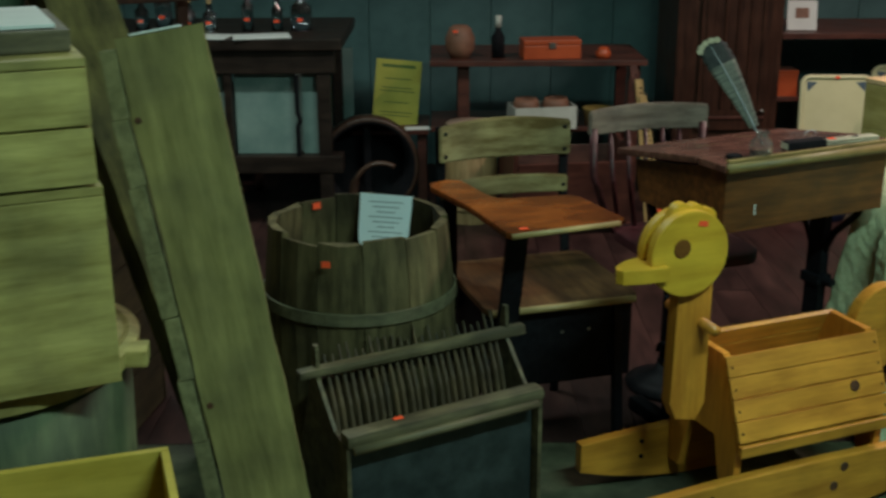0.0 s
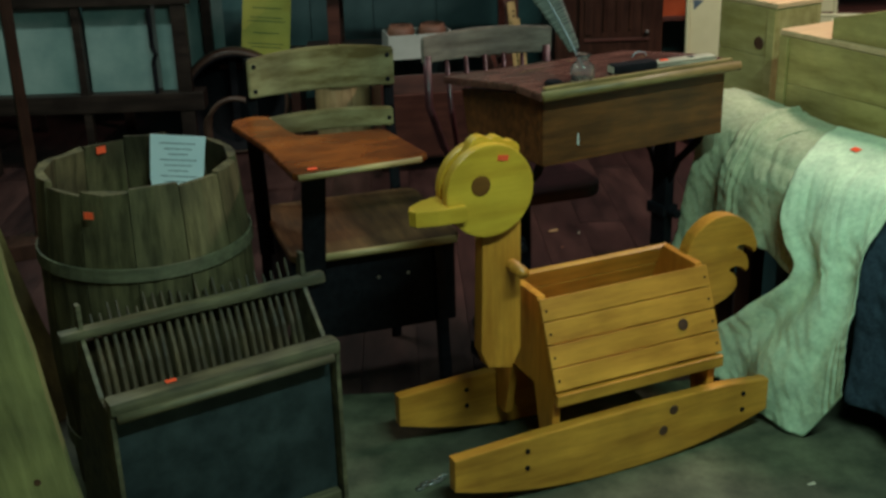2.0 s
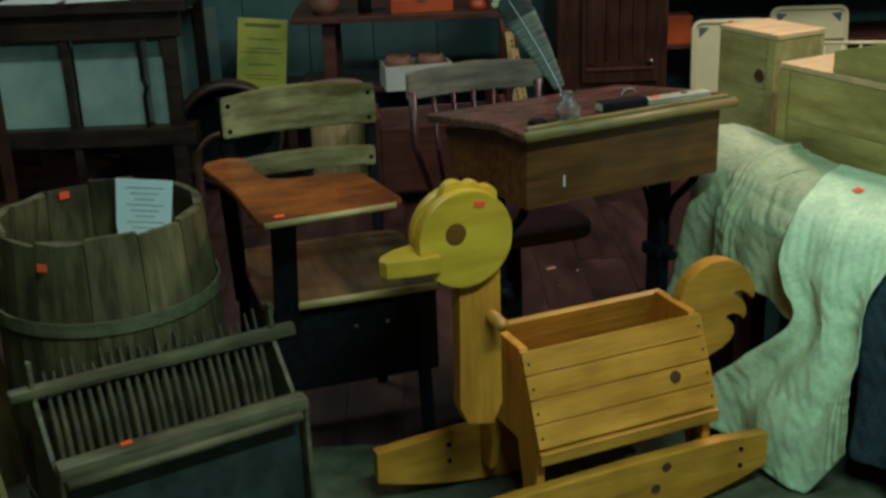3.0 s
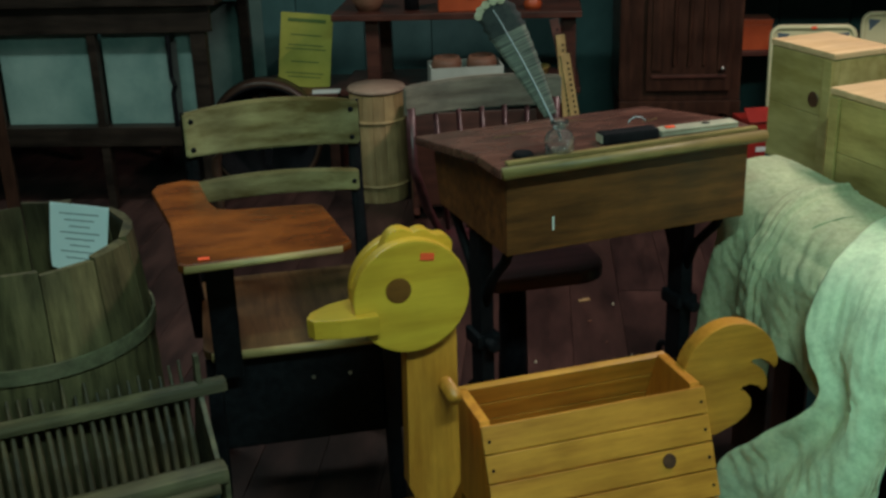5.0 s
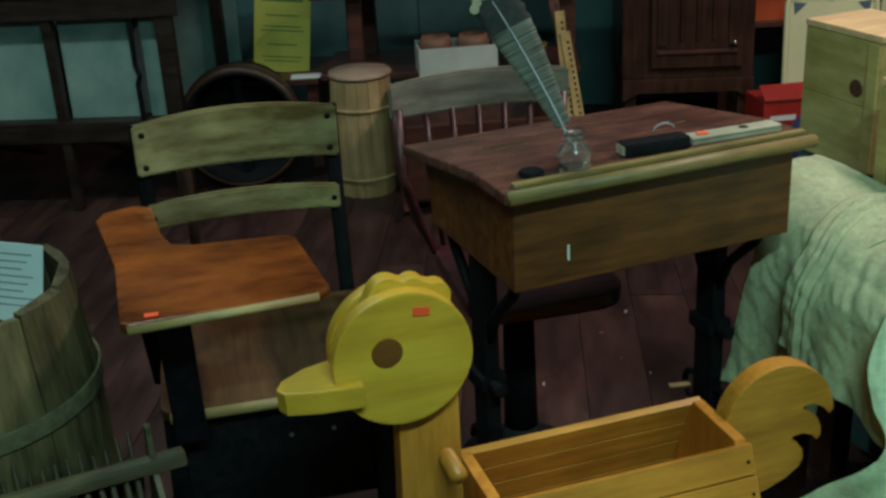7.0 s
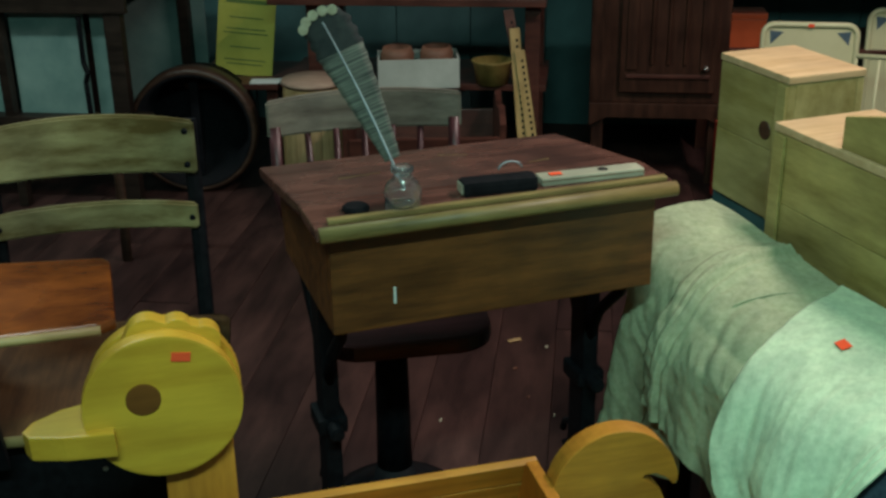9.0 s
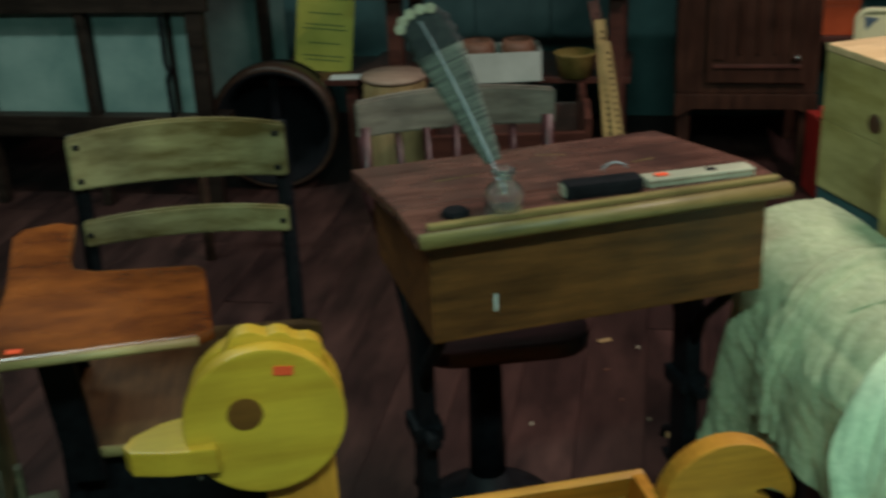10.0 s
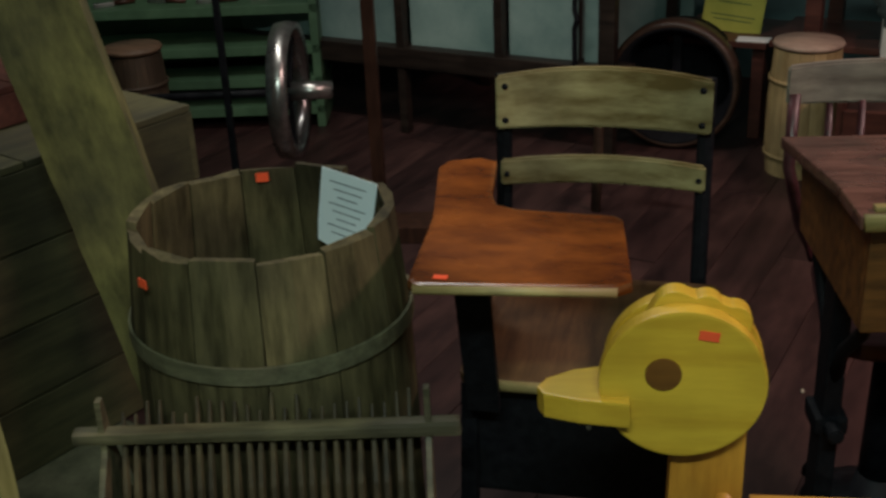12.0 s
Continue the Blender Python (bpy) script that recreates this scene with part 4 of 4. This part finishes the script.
for k, (x, y, r, h) in enumerate([(-1.28, 4.95, 0.03, 0.13), (-1.18, 4.92, 0.035, 0.2), (-1.07, 4.90, 0.028, 0.12), (-0.99, 4.93, 0.028, 0.11), (-0.82, 4.88, 0.024, 0.17), (-0.70, 4.90, 0.024, 0.14), (-0.60, 4.91, 0.045, 0.16), (-1.40, 4.9, 0.03, 0.16)]):
    b = thing("glass_bottle", pose(x, y, 0.8), "small dark glass bottle on the work table", "bottle", "bottles on the table")
    part("bottle_body", lathe([(0, 0), (r, 0), (r, h * 0.62), (r * 0.45, h * 0.76), (r * 0.42, h), (0, h)], 20), DARK_GLASS, b, "", True)
    part("cork", cyl(r * 0.36, r * 0.4, 0.016, (0, 0, h + 0.008), seg=12), KEG, b)
    sticker(pose(x, y - r - 0.0005, 0.8 + h * 0.3, 90), 0.024, 0.014)


def wall_shelf():
    s = thing("shelf_table", pose(-0.06, 4.92, 0), "red-brown wooden shelf table against the teal wall", "table")
    part("top", block(0, 0.93, 0, 0.5, 0.640, 0.664, 0.004), REDWOOD, s)
    for x in (0.12, 0.86):
        part("leg", block(x, x + 0.05, 0.05, 0.10, 0, 0.64), REDWOOD, s)
        part("leg", block(x, x + 0.05, 0.42, 0.47, 0, 0.64), REDWOOD, s)
    part("lower_shelf", block(0.0, 0.93, 0.1, 0.48, 0.335, 0.356, 0.003), REDWOOD, s)


wall_shelf()
orc = thing("orange_case", pose(0.46, 5.02, 0.664, 0, 0, 6), "orange-red hinged metal case on the shelf table", "case")
part("body", box(0.25, 0.12, 0.06, (0, 0, 0.03), 0.006), ORANGE, orc)
part("lid", box(0.252, 0.122, 0.022, (0, 0, 0.0715), 0.006), ORANGE, orc)
part("clasp", box(0.03, 0.004, 0.025, (0, -0.0625, 0.058), 0.001), STEEL, orc)
jar = thing("round_jar", pose(0.07, 5.02, 0.664), "dull brown round glass jar on the shelf table", "jar")
part("body", lathe([(0, 0), (0.04, 0), (0.062, 0.04), (0.064, 0.085), (0.045, 0.13), (0.03, 0.14), (0, 0.14)], 28), TERRACOTTA, jar, "", True)
sticker(pose(0.05, 4.954, 0.785, 90))
bt = thing("dark_bottle", pose(0.235, 5.02, 0.664), "slim black bottle with a pale neck", "bottle")
part("body", lathe([(0, 0), (0.028, 0), (0.028, 0.09), (0.012, 0.12), (0.012, 0.17), (0, 0.17)], 20), BLACK, bt, "", True)
part("neck", cyl(0.0135, 0.0135, 0.05, (0, 0, 0.155), seg=16), WHITE_BOX, bt, "", True)
tr = thing("small_toy", pose(0.69, 5.0, 0.664), "small orange-brown trinket on the shelf table", "trinket")
part("body", lathe([(0, 0), (0.03, 0), (0.035, 0.02), (0.02, 0.045), (0, 0.05)], 16), ORANGE, tr, "", True)

lb = thing("low_bench", pose(-0.24, 5.2, 0), "low dark red-brown bench below the yellow sign", "bench")
part("top", box(0.34, 0.36, 0.02, (0, 0, 0.333), 0.003), REDWOOD, lb)
for x in (-0.14, 0.14):
    part("leg", block(x - 0.02, x + 0.02, -0.15, 0.15, 0, 0.323), REDWOOD, lb)
solo("paper_slip", box(0.11, 0.06, 0.004, (0, 0, 0.002), 0.001), WHITE_PAPER, pose(-0.12, 5.06, 0.343, 0, 0, 8), "small pale paper slip on the low bench", "paper")
po = thing("yellow_poster", pose(-0.225, 5.14, 0.345, 82, 6, 6), "yellow printed card sign with faded ink lines leaning on the wall", "sign")
part("card", box(0.205, 0.29, 0.004, (0, 0.145, 0), 0.001), YELLOW, po)
for k, (y, w) in enumerate(((0.262, 0.15), (0.205, 0.12), (0.165, 0.14), (0.150, 0.16), (0.10, 0.11), (0.055, 0.15), (0.04, 0.13))):
    part("print_bar", box(w, 0.004 if k else 0.014, 0.001, (0, y, 0.0028), 0), GREEN_BAR, po)

wt = thing("wash_tub", pose(-0.325, 4.83, 0.222, 90, 0, 8), "dark round tub on its side with a thick brown rim", "tub")
part("shell", lathe([(0, 0.0), (0.19, 0.0), (0.205, 0.22), (0.19, 0.22), (0.175, 0.02), (0, 0.02)], 44, (0, 0, -0.22)), BLACK, wt, "", True)
part("rim", lathe([(0.19, -0.09), (0.218, -0.08), (0.220, -0.01), (0.205, 0.004), (0.192, -0.01), (0.19, -0.09)], 52), BROWN_BENT, wt, "brown bent rim", True)
part("tub_spoke", box(0.36, 0.03, 0.02, (0, 0, -0.08), 0.004, (0, 0, 90)), IRON, wt)
bc = thing("bentwood_hoop", pose(-0.22, 4.2, 0), "loose brown bentwood chair hoop standing on the floor", "chair hoop")
part("hoop", tube([(-0.13, 0.02, 0.0), (-0.125, 0.02, 0.15)] + [(-0.02 + 0.105 * math.cos(radians(a)), 0.02, 0.28 + 0.11 * math.sin(radians(a))) for a in range(190, 50, -10)], 0.016, 8, 0.6), BROWN_BENT, bc, "", True)


def keg(m, r, h, label, stave_mat, top_mat):
    k_ = thing("keg", m, label, "keg")
    n = 16
    for k in range(n):
        a0, a1 = 2 * math.pi * k / n, 2 * math.pi * (k + 0.97) / n
        bm = bmesh.new()
        ring = []
        for z, rr in ((0.0, 0.92), (0.25, 1.0), (0.6, 1.0), (1.0, 0.90)):
            ring.append([bm.verts.new((q * math.cos(a), q * math.sin(a), z * h)) for q, a in ((r * rr, a0), (r * rr, (a0 + a1) / 2), (r * rr, a1), (r * rr - 0.012, a1), (r * rr - 0.012, a0))])
        for a, b in zip(ring, ring[1:]):
            for j in range(5):
                bm.faces.new((a[j], a[(j + 1) % 5], b[(j + 1) % 5], b[j]))
        bm.faces.new(ring[0])
        bm.faces.new(ring[-1])
        part("stave", bm, stave_mat, k_)
    for z in (0.16, 0.76):
        q = r * (0.985 if z > 0.5 else 0.99)
        part("hoop", lathe([(q, z * h - 0.006), (q + 0.004, z * h - 0.005), (q + 0.004, z * h + 0.005), (q, z * h + 0.006), (q, z * h - 0.006)], 40), stave_mat, k_, "", True)
    part("head", cyl(r * 0.86, r * 0.86, 0.012, (0, 0, h - 0.014), seg=32), top_mat, k_)
    part("lid", lathe([(0, h + 0.004), (r * 0.93, h + 0.004), (r * 0.97, h + 0.012), (r * 0.93, h + 0.020), (0, h + 0.022)], 32), top_mat, k_, "worn pinkish lid", True)


keg(pose(0.115, 4.80, 0), 0.112, 0.405, "pale wooden nail keg with a pinkish lid", KEG, KEG_TOP)
keg(pose(-1.86, 3.94, 0), 0.10, 0.425, "dark brown wooden keg with a worn lid", wood("dark_keg", (0.035, 0.019, 0.010), (0.085, 0.048, 0.026), GZ, 36, rough=0.6, vary=0.15), wood("dark_keg_lid", (0.10, 0.055, 0.03), (0.22, 0.12, 0.07), GX, 40, rough=0.6))

ctn = thing("pot_carton", pose(0.43, 5.03, 0.356, 0, 0, 10), "white carton holding two brown pots", "carton")
for x in (-0.135, 0.135):
    part("end", box(0.006, 0.16, 0.10, (x, 0, 0.05), 0.001), WHITE_BOX, ctn)
for y in (-0.08, 0.08):
    part("side", box(0.276, 0.006, 0.10, (0, y, 0.05), 0.001), WHITE_BOX, ctn)
part("base", box(0.26, 0.15, 0.004, (0, 0, 0.002), 0), WHITE_BOX, ctn)
for x in (-0.07, 0.065):
    pot = thing("brown_pot", pose(0.43, 5.03, 0.3602, 0, 0, 10) @ pose(x, 0, 0), "round brown pot in the carton", "pot", "pots in the carton")
    part("body", lathe([(0, 0), (0.035, 0), (0.055, 0.05), (0.058, 0.10), (0.048, 0.125), (0.04, 0.122), (0.04, 0.02), (0, 0.015)], 24), TERRACOTTA, pot, "", True)
bsk = thing("straw_basket", pose(0.685, 5.05, 0.356), "small yellow straw basket", "basket")
part("wall", lathe([(0, 0), (0.055, 0), (0.068, 0.075), (0.073, 0.08), (0.063, 0.08), (0.05, 0.01), (0, 0.01)], 28), BRASS, bsk, "", True)
cr = thing("cradle", pose(0.50, 4.66, 0, 0, 0, 8), "dark red-brown wooden cradle with curved ends", "cradle")
for x in (-0.24, 0.24):
    part("end_board", slab([(-0.13, 0.05), (0.13, 0.05), (0.17, 0.36), (0.09, 0.40), (0.0, 0.36), (-0.09, 0.40), (-0.17, 0.36)], 0.02, 0.004, Matrix(((0, 0, 1, x - 0.01), (1, 0, 0, 0), (0, 1, 0, 0), (0, 0, 0, 1)))), REDWOOD, cr)
    part("rocker", slab([(-0.2, 0.05), (-0.1, 0.01), (0.0, 0.0), (0.1, 0.01), (0.2, 0.05)], 0.02, 0.003, Matrix(((0, 0, 1, x - 0.01), (1, 0, 0, 0), (0, 1, 0, 0), (0, 0, 0, 1)))), REDWOOD, cr)
for y, t_ in ((-0.145, 8), (0.145, -8)):
    part("side_board", box(0.46, 0.015, 0.26, (0, y, 0.19), 0.003, (t_, 0, 0)), REDWOOD, cr)
part("base", box(0.46, 0.25, 0.015, (0, 0, 0.058), 0.002), REDWOOD, cr)

for x, tw, hh, mt in ((0.845, 3, 0.64, RULER), (0.895, -1, 0.58, RULER), (0.90, -3, 0.70, REDWOOD)):
    ys = thing("yardstick", pose(x, 4.55 + (0.03 if mt is REDWOOD else 0), 0, -8, -7 + tw, 10), "upright wooden yardstick with black marks" if mt is RULER else "dark red wooden stick with punched holes", "yardstick", "yardsticks")
    part("stick", box(0.031, 0.006, hh, (0, 0, hh / 2), 0.001), mt, ys)
    for k in range(int(hh / 0.019) - 1):
        part("mark", box(0.007, 0.001, 0.008, (0.004, -0.0035, 0.015 + k * 0.019), 0), BLACK, ys)
    if mt is RULER:
        part("tag", box(0.02, 0.001, 0.016, (0.006, -0.0042, 0.10 + 0.09 * (tw > 0)), 0), STICKER, ys, "orange price tag")


def cabinet():
    c = thing("cabinet", pose(1.02, 5.05, 0), "tall dark brown wooden cabinet with panelled door on legs", "cabinet")
    part("body", block(0, 0.46, 0.02, 0.5, 0.29, 1.7, 0.005), DARKWOOD, c)
    for x in (0.02, 0.42):
        for y in (0.04, 0.46):
            part("leg", bar((x + 0.01, y, 0), (x + 0.01, y, 0.29), 0.04, 0.04), DARKWOOD, c)
    part("apron", slab([(0.0, 0.29), (0.0, 0.21), (0.06, 0.24), (0.40, 0.24), (0.46, 0.21), (0.46, 0.29)], 0.02, 0.002, Matrix.Translation((0, 0.02, 0)) @ STAND), DARKWOOD, c)
    d = part("door", block(0.10, 0.42, 0.0, 0.019, 0.33, 1.5, 0.004), DARKWOOD, c)
    part("door_rail", block(0.12, 0.40, -0.008, -0.001, 0.382, 0.394, 0.002), REDWOOD, d)
    for x in (0.12, 0.365):
        part("door_stile", block(x, x + 0.035, -0.008, -0.001, 0.41, 1.45, 0.003), DARKWOOD, d)
    for x in (0.205, 0.26, 0.315):
        part("door_bead", tube([(x, -0.003, 0.43), (x, -0.003, 1.4)], 0.007, 6), DARKWOOD, d)
    part("knob", lathe([(0, 0.02), (0.008, 0.018), (0.008, 0.008), (0.004, 0.0)], 12, (0.385, -0.008, 0.42), (90, 0, 0)), STEEL, d, "small pale knob", True)


cabinet()
pic = thing("photo_card", pose(1.60, 5.2, 0.752, 80, 0, -4), "small pale photograph card standing on a shelf", "picture")
part("card", box(0.13, 0.13, 0.004, (0, 0.065, 0), 0.001), WHITE_PAPER, pic)
part("image", box(0.06, 0.045, 0.001, (0, 0.075, 0.0026), 0), TERRACOTTA, pic)
rs = thing("wall_shelf", pose(1.49, 5.05, 0), "red-brown shelf unit beside the cabinet", "shelf")
part("shelf_board", block(0, 1.5, 0.05, 0.6, 0.725, 0.75, 0.003), REDWOOD, rs)
part("shelf_board", block(0, 1.5, 0.2, 0.6, 0.42, 0.44, 0.003), REDWOOD, rs)
for x in (0.0, 0.75, 1.475):
    part("upright", block(x, x + 0.025, 0.55, 0.6, 0, 1.1), DARKWOOD, rs)
ob_ = thing("orange_box", pose(1.56, 5.33, 0.44), "orange-red cardboard box on the shelf", "box")
part("body", box(0.13, 0.12, 0.10, (0, 0, 0.05), 0.003), ORANGE, ob_)
part("lid", box(0.134, 0.124, 0.02, (0, 0, 0.11), 0.003), ORANGE, ob_)
rb = thing("red_carton", pose(1.555, 4.92, 0, 0, 0, 12), "red carton with white lettering blocks on the floor", "carton")
part("body", box(0.20, 0.16, 0.26, (0, 0, 0.13), 0.004), RED, rb)
part("flap", box(0.20, 0.07, 0.004, (0, -0.06, 0.285), 0.001, (35, 0, 0)), RED, rb)
for k in range(3):
    part("print_block", box(0.09 - 0.02 * k, 0.001, 0.018, (-0.03, -0.081, 0.20 - 0.04 * k), 0), WHITE_PAPER, rb)
bl = thing("blue_bundle", pose(1.64, 4.80, 0), "dark blue cloth bundle beside the red carton", "bundle")
part("cloth", lathe([(0, 0), (0.09, 0.0), (0.11, 0.06), (0.10, 0.15), (0.05, 0.21), (0, 0.22)], 24), BLUE, bl, "", True)


def tray(m, w, h, label):
    t = thing("enamel_tray", m, label, "tray", "cream enamel trays")
    out = rounded(-w / 2, w / 2, 0, h, 0.035, 8)
    part("sheet", slab(out, 0.005, 0.001), CREAM, t)
    pts = [(x, y, 0.006) for x, y in out]
    part("rim", tube(pts + pts[:1], 0.010, 8), CREAM, t, "rolled cream rim", True)
    for sx in (-1, 1):
        part("corner_motif", slab([(sx * (w / 2 - 0.02), h - 0.02), (sx * (w / 2 - 0.065), h - 0.025), (sx * (w / 2 - 0.025), h - 0.065)], 0.001, 0, Matrix.Translation((0, 0, 0.0055))), INK_BAR, t, "dark blue corner motif")
    part("motif", lathe([(0.028, 0.0055), (0.033, 0.0065), (0.038, 0.0055)], 24, (0, h * 0.42, 0)), TERRACOTTA, t, "faded round motif")
    part("motif", cyl(0.018, 0.018, 0.001, (0.01, h * 0.40, 0.0058), seg=16), INK_BAR, t)
    return t


tray(pose(1.735, 5.02, 0.0, 84, 0, -3), 0.30, 0.565, "tall cream enamel tray table top standing upright")
tray(pose(2.13, 5.22, 0.0, 84, 0, -3), 0.32, 0.575, "cream enamel tray standing behind another")
sticker(pose(1.735, 5.02, 0.0, 84, 0, -3) @ pose(0, 0.563, 0.0155))
rk = thing("wire_rack", pose(2.1, 4.85, 0, 0, 0, -12), "pale wire rack with thin upright bars", "rack")
for z in (0.30, 0.50):
    part("rail", tube([(-0.25, 0, z), (0.45, 0, z)], 0.008, 8), CREAM, rk, "", True)
for k in range(11):
    part("bar", tube([(-0.25 + 0.07 * k, 0, 0.0), (-0.25 + 0.07 * k, 0, 0.50)], 0.005, 6), CREAM, rk, "", True)


# ---- flywheel, green shelves ----
fw = thing("flywheel", pose(-1.055, 3.70, 0, 0, 0, 26), "spoked steel flywheel on a shaft between dark posts", "flywheel")


def turned(bm, z=0.445, x=0.0):
    bmesh.ops.transform(bm, matrix=pose(x, 0, z, 0, 90, 0), verts=bm.verts)
    return bm


part("rim", turned(lathe([(0.158, -0.022), (0.187, -0.028), (0.192, 0.0), (0.187, 0.028), (0.158, 0.022), (0.158, -0.022)], 56)), STEEL, fw, "worn shiny rim", True)
for a in range(5):
    part("spoke", turned(bar((0.02 * math.cos(a * 1.2566), 0.02 * math.sin(a * 1.2566), 0), (0.16 * math.cos(a * 1.2566), 0.16 * math.sin(a * 1.2566), 0), 0.02, 0.012)), IRON, fw)
part("hub", turned(cyl(0.028, 0.024, 0.14, (0, 0, 0.05), seg=20, bev=0.004)), STEEL, fw, "bright hub", True)
part("shaft", tube([(-0.62, 0, 0.43), (0.12, 0, 0.445)], 0.011, 10), IRON, fw, "", True)
part("frame_post", bar((0.23, 0.02, 0), (0.23, 0.02, 1.1), 0.036, 0.036), DARKWOOD, fw)
part("frame_post", bar((-0.165, -0.05, 0), (-0.165, -0.05, 1.1), 0.018, 0.018), IRON, fw)
part("frame_foot", block(-0.4, 0.4, -0.06, 0.06, 0.0, 0.05), DARKWOOD, fw)
part("cross_bar", block(-0.26, 0.27, -0.055, -0.02, 1.04, 1.1), DARKWOOD, fw)
gs = thing("green_shelves", pose(-2.25, 4.25, 0, 0, 0, 28), "green painted open shelves with odds and ends", "shelves")
for z in (0.05, 0.16, 0.28, 0.43):
    part("shelf_board", block(-0.6, 0.75, 0, 0.30, z, z + 0.035, 0.003), GREEN_SHELF, gs)
for x in (-0.6, 0.72):
    part("upright", block(x, x + 0.03, 0.0, 0.3, 0.0, 1.4), GREEN_SHELF, gs)
part("back", block(-0.57, 0.72, 0.28, 0.298, 0.0, 1.4, 0), GREEN_SHELF, gs)
for k in range(6):
    tl = thing("hand_tool", pose(-2.25, 4.25, 0.4652, 0, 0, 28) @ pose(-0.42 + k * 0.19, 0.07 + 0.04 * (k % 2), 0, 0, 0, 20 * (k % 3) - 15), "small metal and wood tool on the green shelf", "tool", "tools on the shelf")
    part("blade", box(0.075, 0.028, 0.018, (0, 0, 0.009), 0.006), STEEL, tl)
    part("grip", cyl(0.011, 0.009, 0.08, (0.075, 0, 0.011), (0, 90, 0), 12, 0.003), REDWOOD if k % 2 else DARKWOOD, tl, "", True)

# ---- small litter on the floor ----
for x, y, r_, s in ((0.846, 3.80, 30, 0.022), (0.53, 2.95, 70, 0.012), (1.02, 3.38, 10, 0.03), (0.44, 2.12, 50, 0.015), (0.40, 2.10, 120, 0.012), (0.36, 2.16, 10, 0.009)):
    solo("wood_chip", box(s * 1.6, s * 0.6, 0.003, (0, 0, 0.0017), 0.0008, (0, 0, 0), 0.001), PALEWOOD if s < 0.02 else KEG, pose(x, y, 0.0003, 0, 0, r_), "small pale wood chip on the floorboards", "chip", "litter on the floor")

for k in range(22):
    x, y = (random.uniform(0.25, 1.3), random.uniform(1.95, 2.25)) if k % 2 else (random.uniform(0.3, 1.1), random.uniform(3.2, 4.1))
    q = random.uniform(0.004, 0.010)
    solo("wood_chip", box(q * 1.8, q * 0.7, 0.0025, (0, 0, 0.0015), 0.0006, (0, 0, 0), 0.0008), PALEWOOD if k % 3 else TERRACOTTA, pose(x, y, 0.0003, 0, 0, random.uniform(0, 180)), "small pale wood chip on the floorboards", "chip", "litter on the floor")

# ---- loose chain on the floor ----
chain = thing("chain", pose(0.36, 2.285, 0.0, 0, 0, 38), "short bright steel chain lying on the dusty floor", "chain")
for i in range(5):
    ring = [(0.016 * i + 0.011 * math.cos(a), 0.006 * math.sin(a) + 0.004 * math.sin(i * 1.7), 0.003 + 0.002 * (i % 2)) for a in [k_ * math.pi / 6 for k_ in range(13)]]
    part("link", tube(ring, 0.0022, 6), STEEL, chain, "", True)

# ---- wall boards and floorboards ----
fl = bpy.data.objects["floor"]
wn = bpy.data.objects["wall_north"]
bw = 0.145
fmesh = mesh_of("floorboard", box(bw - 0.0012, 1.0, 0.016, (0, 0, -0.008), 0.0015))
fmesh.materials.append(FLOOR)
for i in range(54):
    x = -3.4 + bw * (i + 0.5)
    if x > 4.35:
        break
    split = 2.72
    cut = split + 1.0 + 1.6 * ((i * 0.37) % 1)
    for me, y0, y1 in ((fmesh, split, cut), (fmesh, cut, 5.8)):
        o = new("floorboard", me)
        o.parent = fl
        o.matrix_basis = Matrix.Translation((x, (y0 + y1) / 2, random.uniform(-0.0015, 0.0))) @ Matrix.Diagonal((1, y1 - y0 - 0.004, 1, 1))
wmesh = mesh_of("wall_board", box(0.30, 0.018, 2.6, (0, 0, 1.3), 0.004))
wmesh.materials.append(TEAL)
for i in range(26):
    o = new("wall_board", wmesh)
    o.parent = wn
    o.matrix_basis = Matrix.Translation((-3.25 + 0.303 * i, 5.79, 0.0))
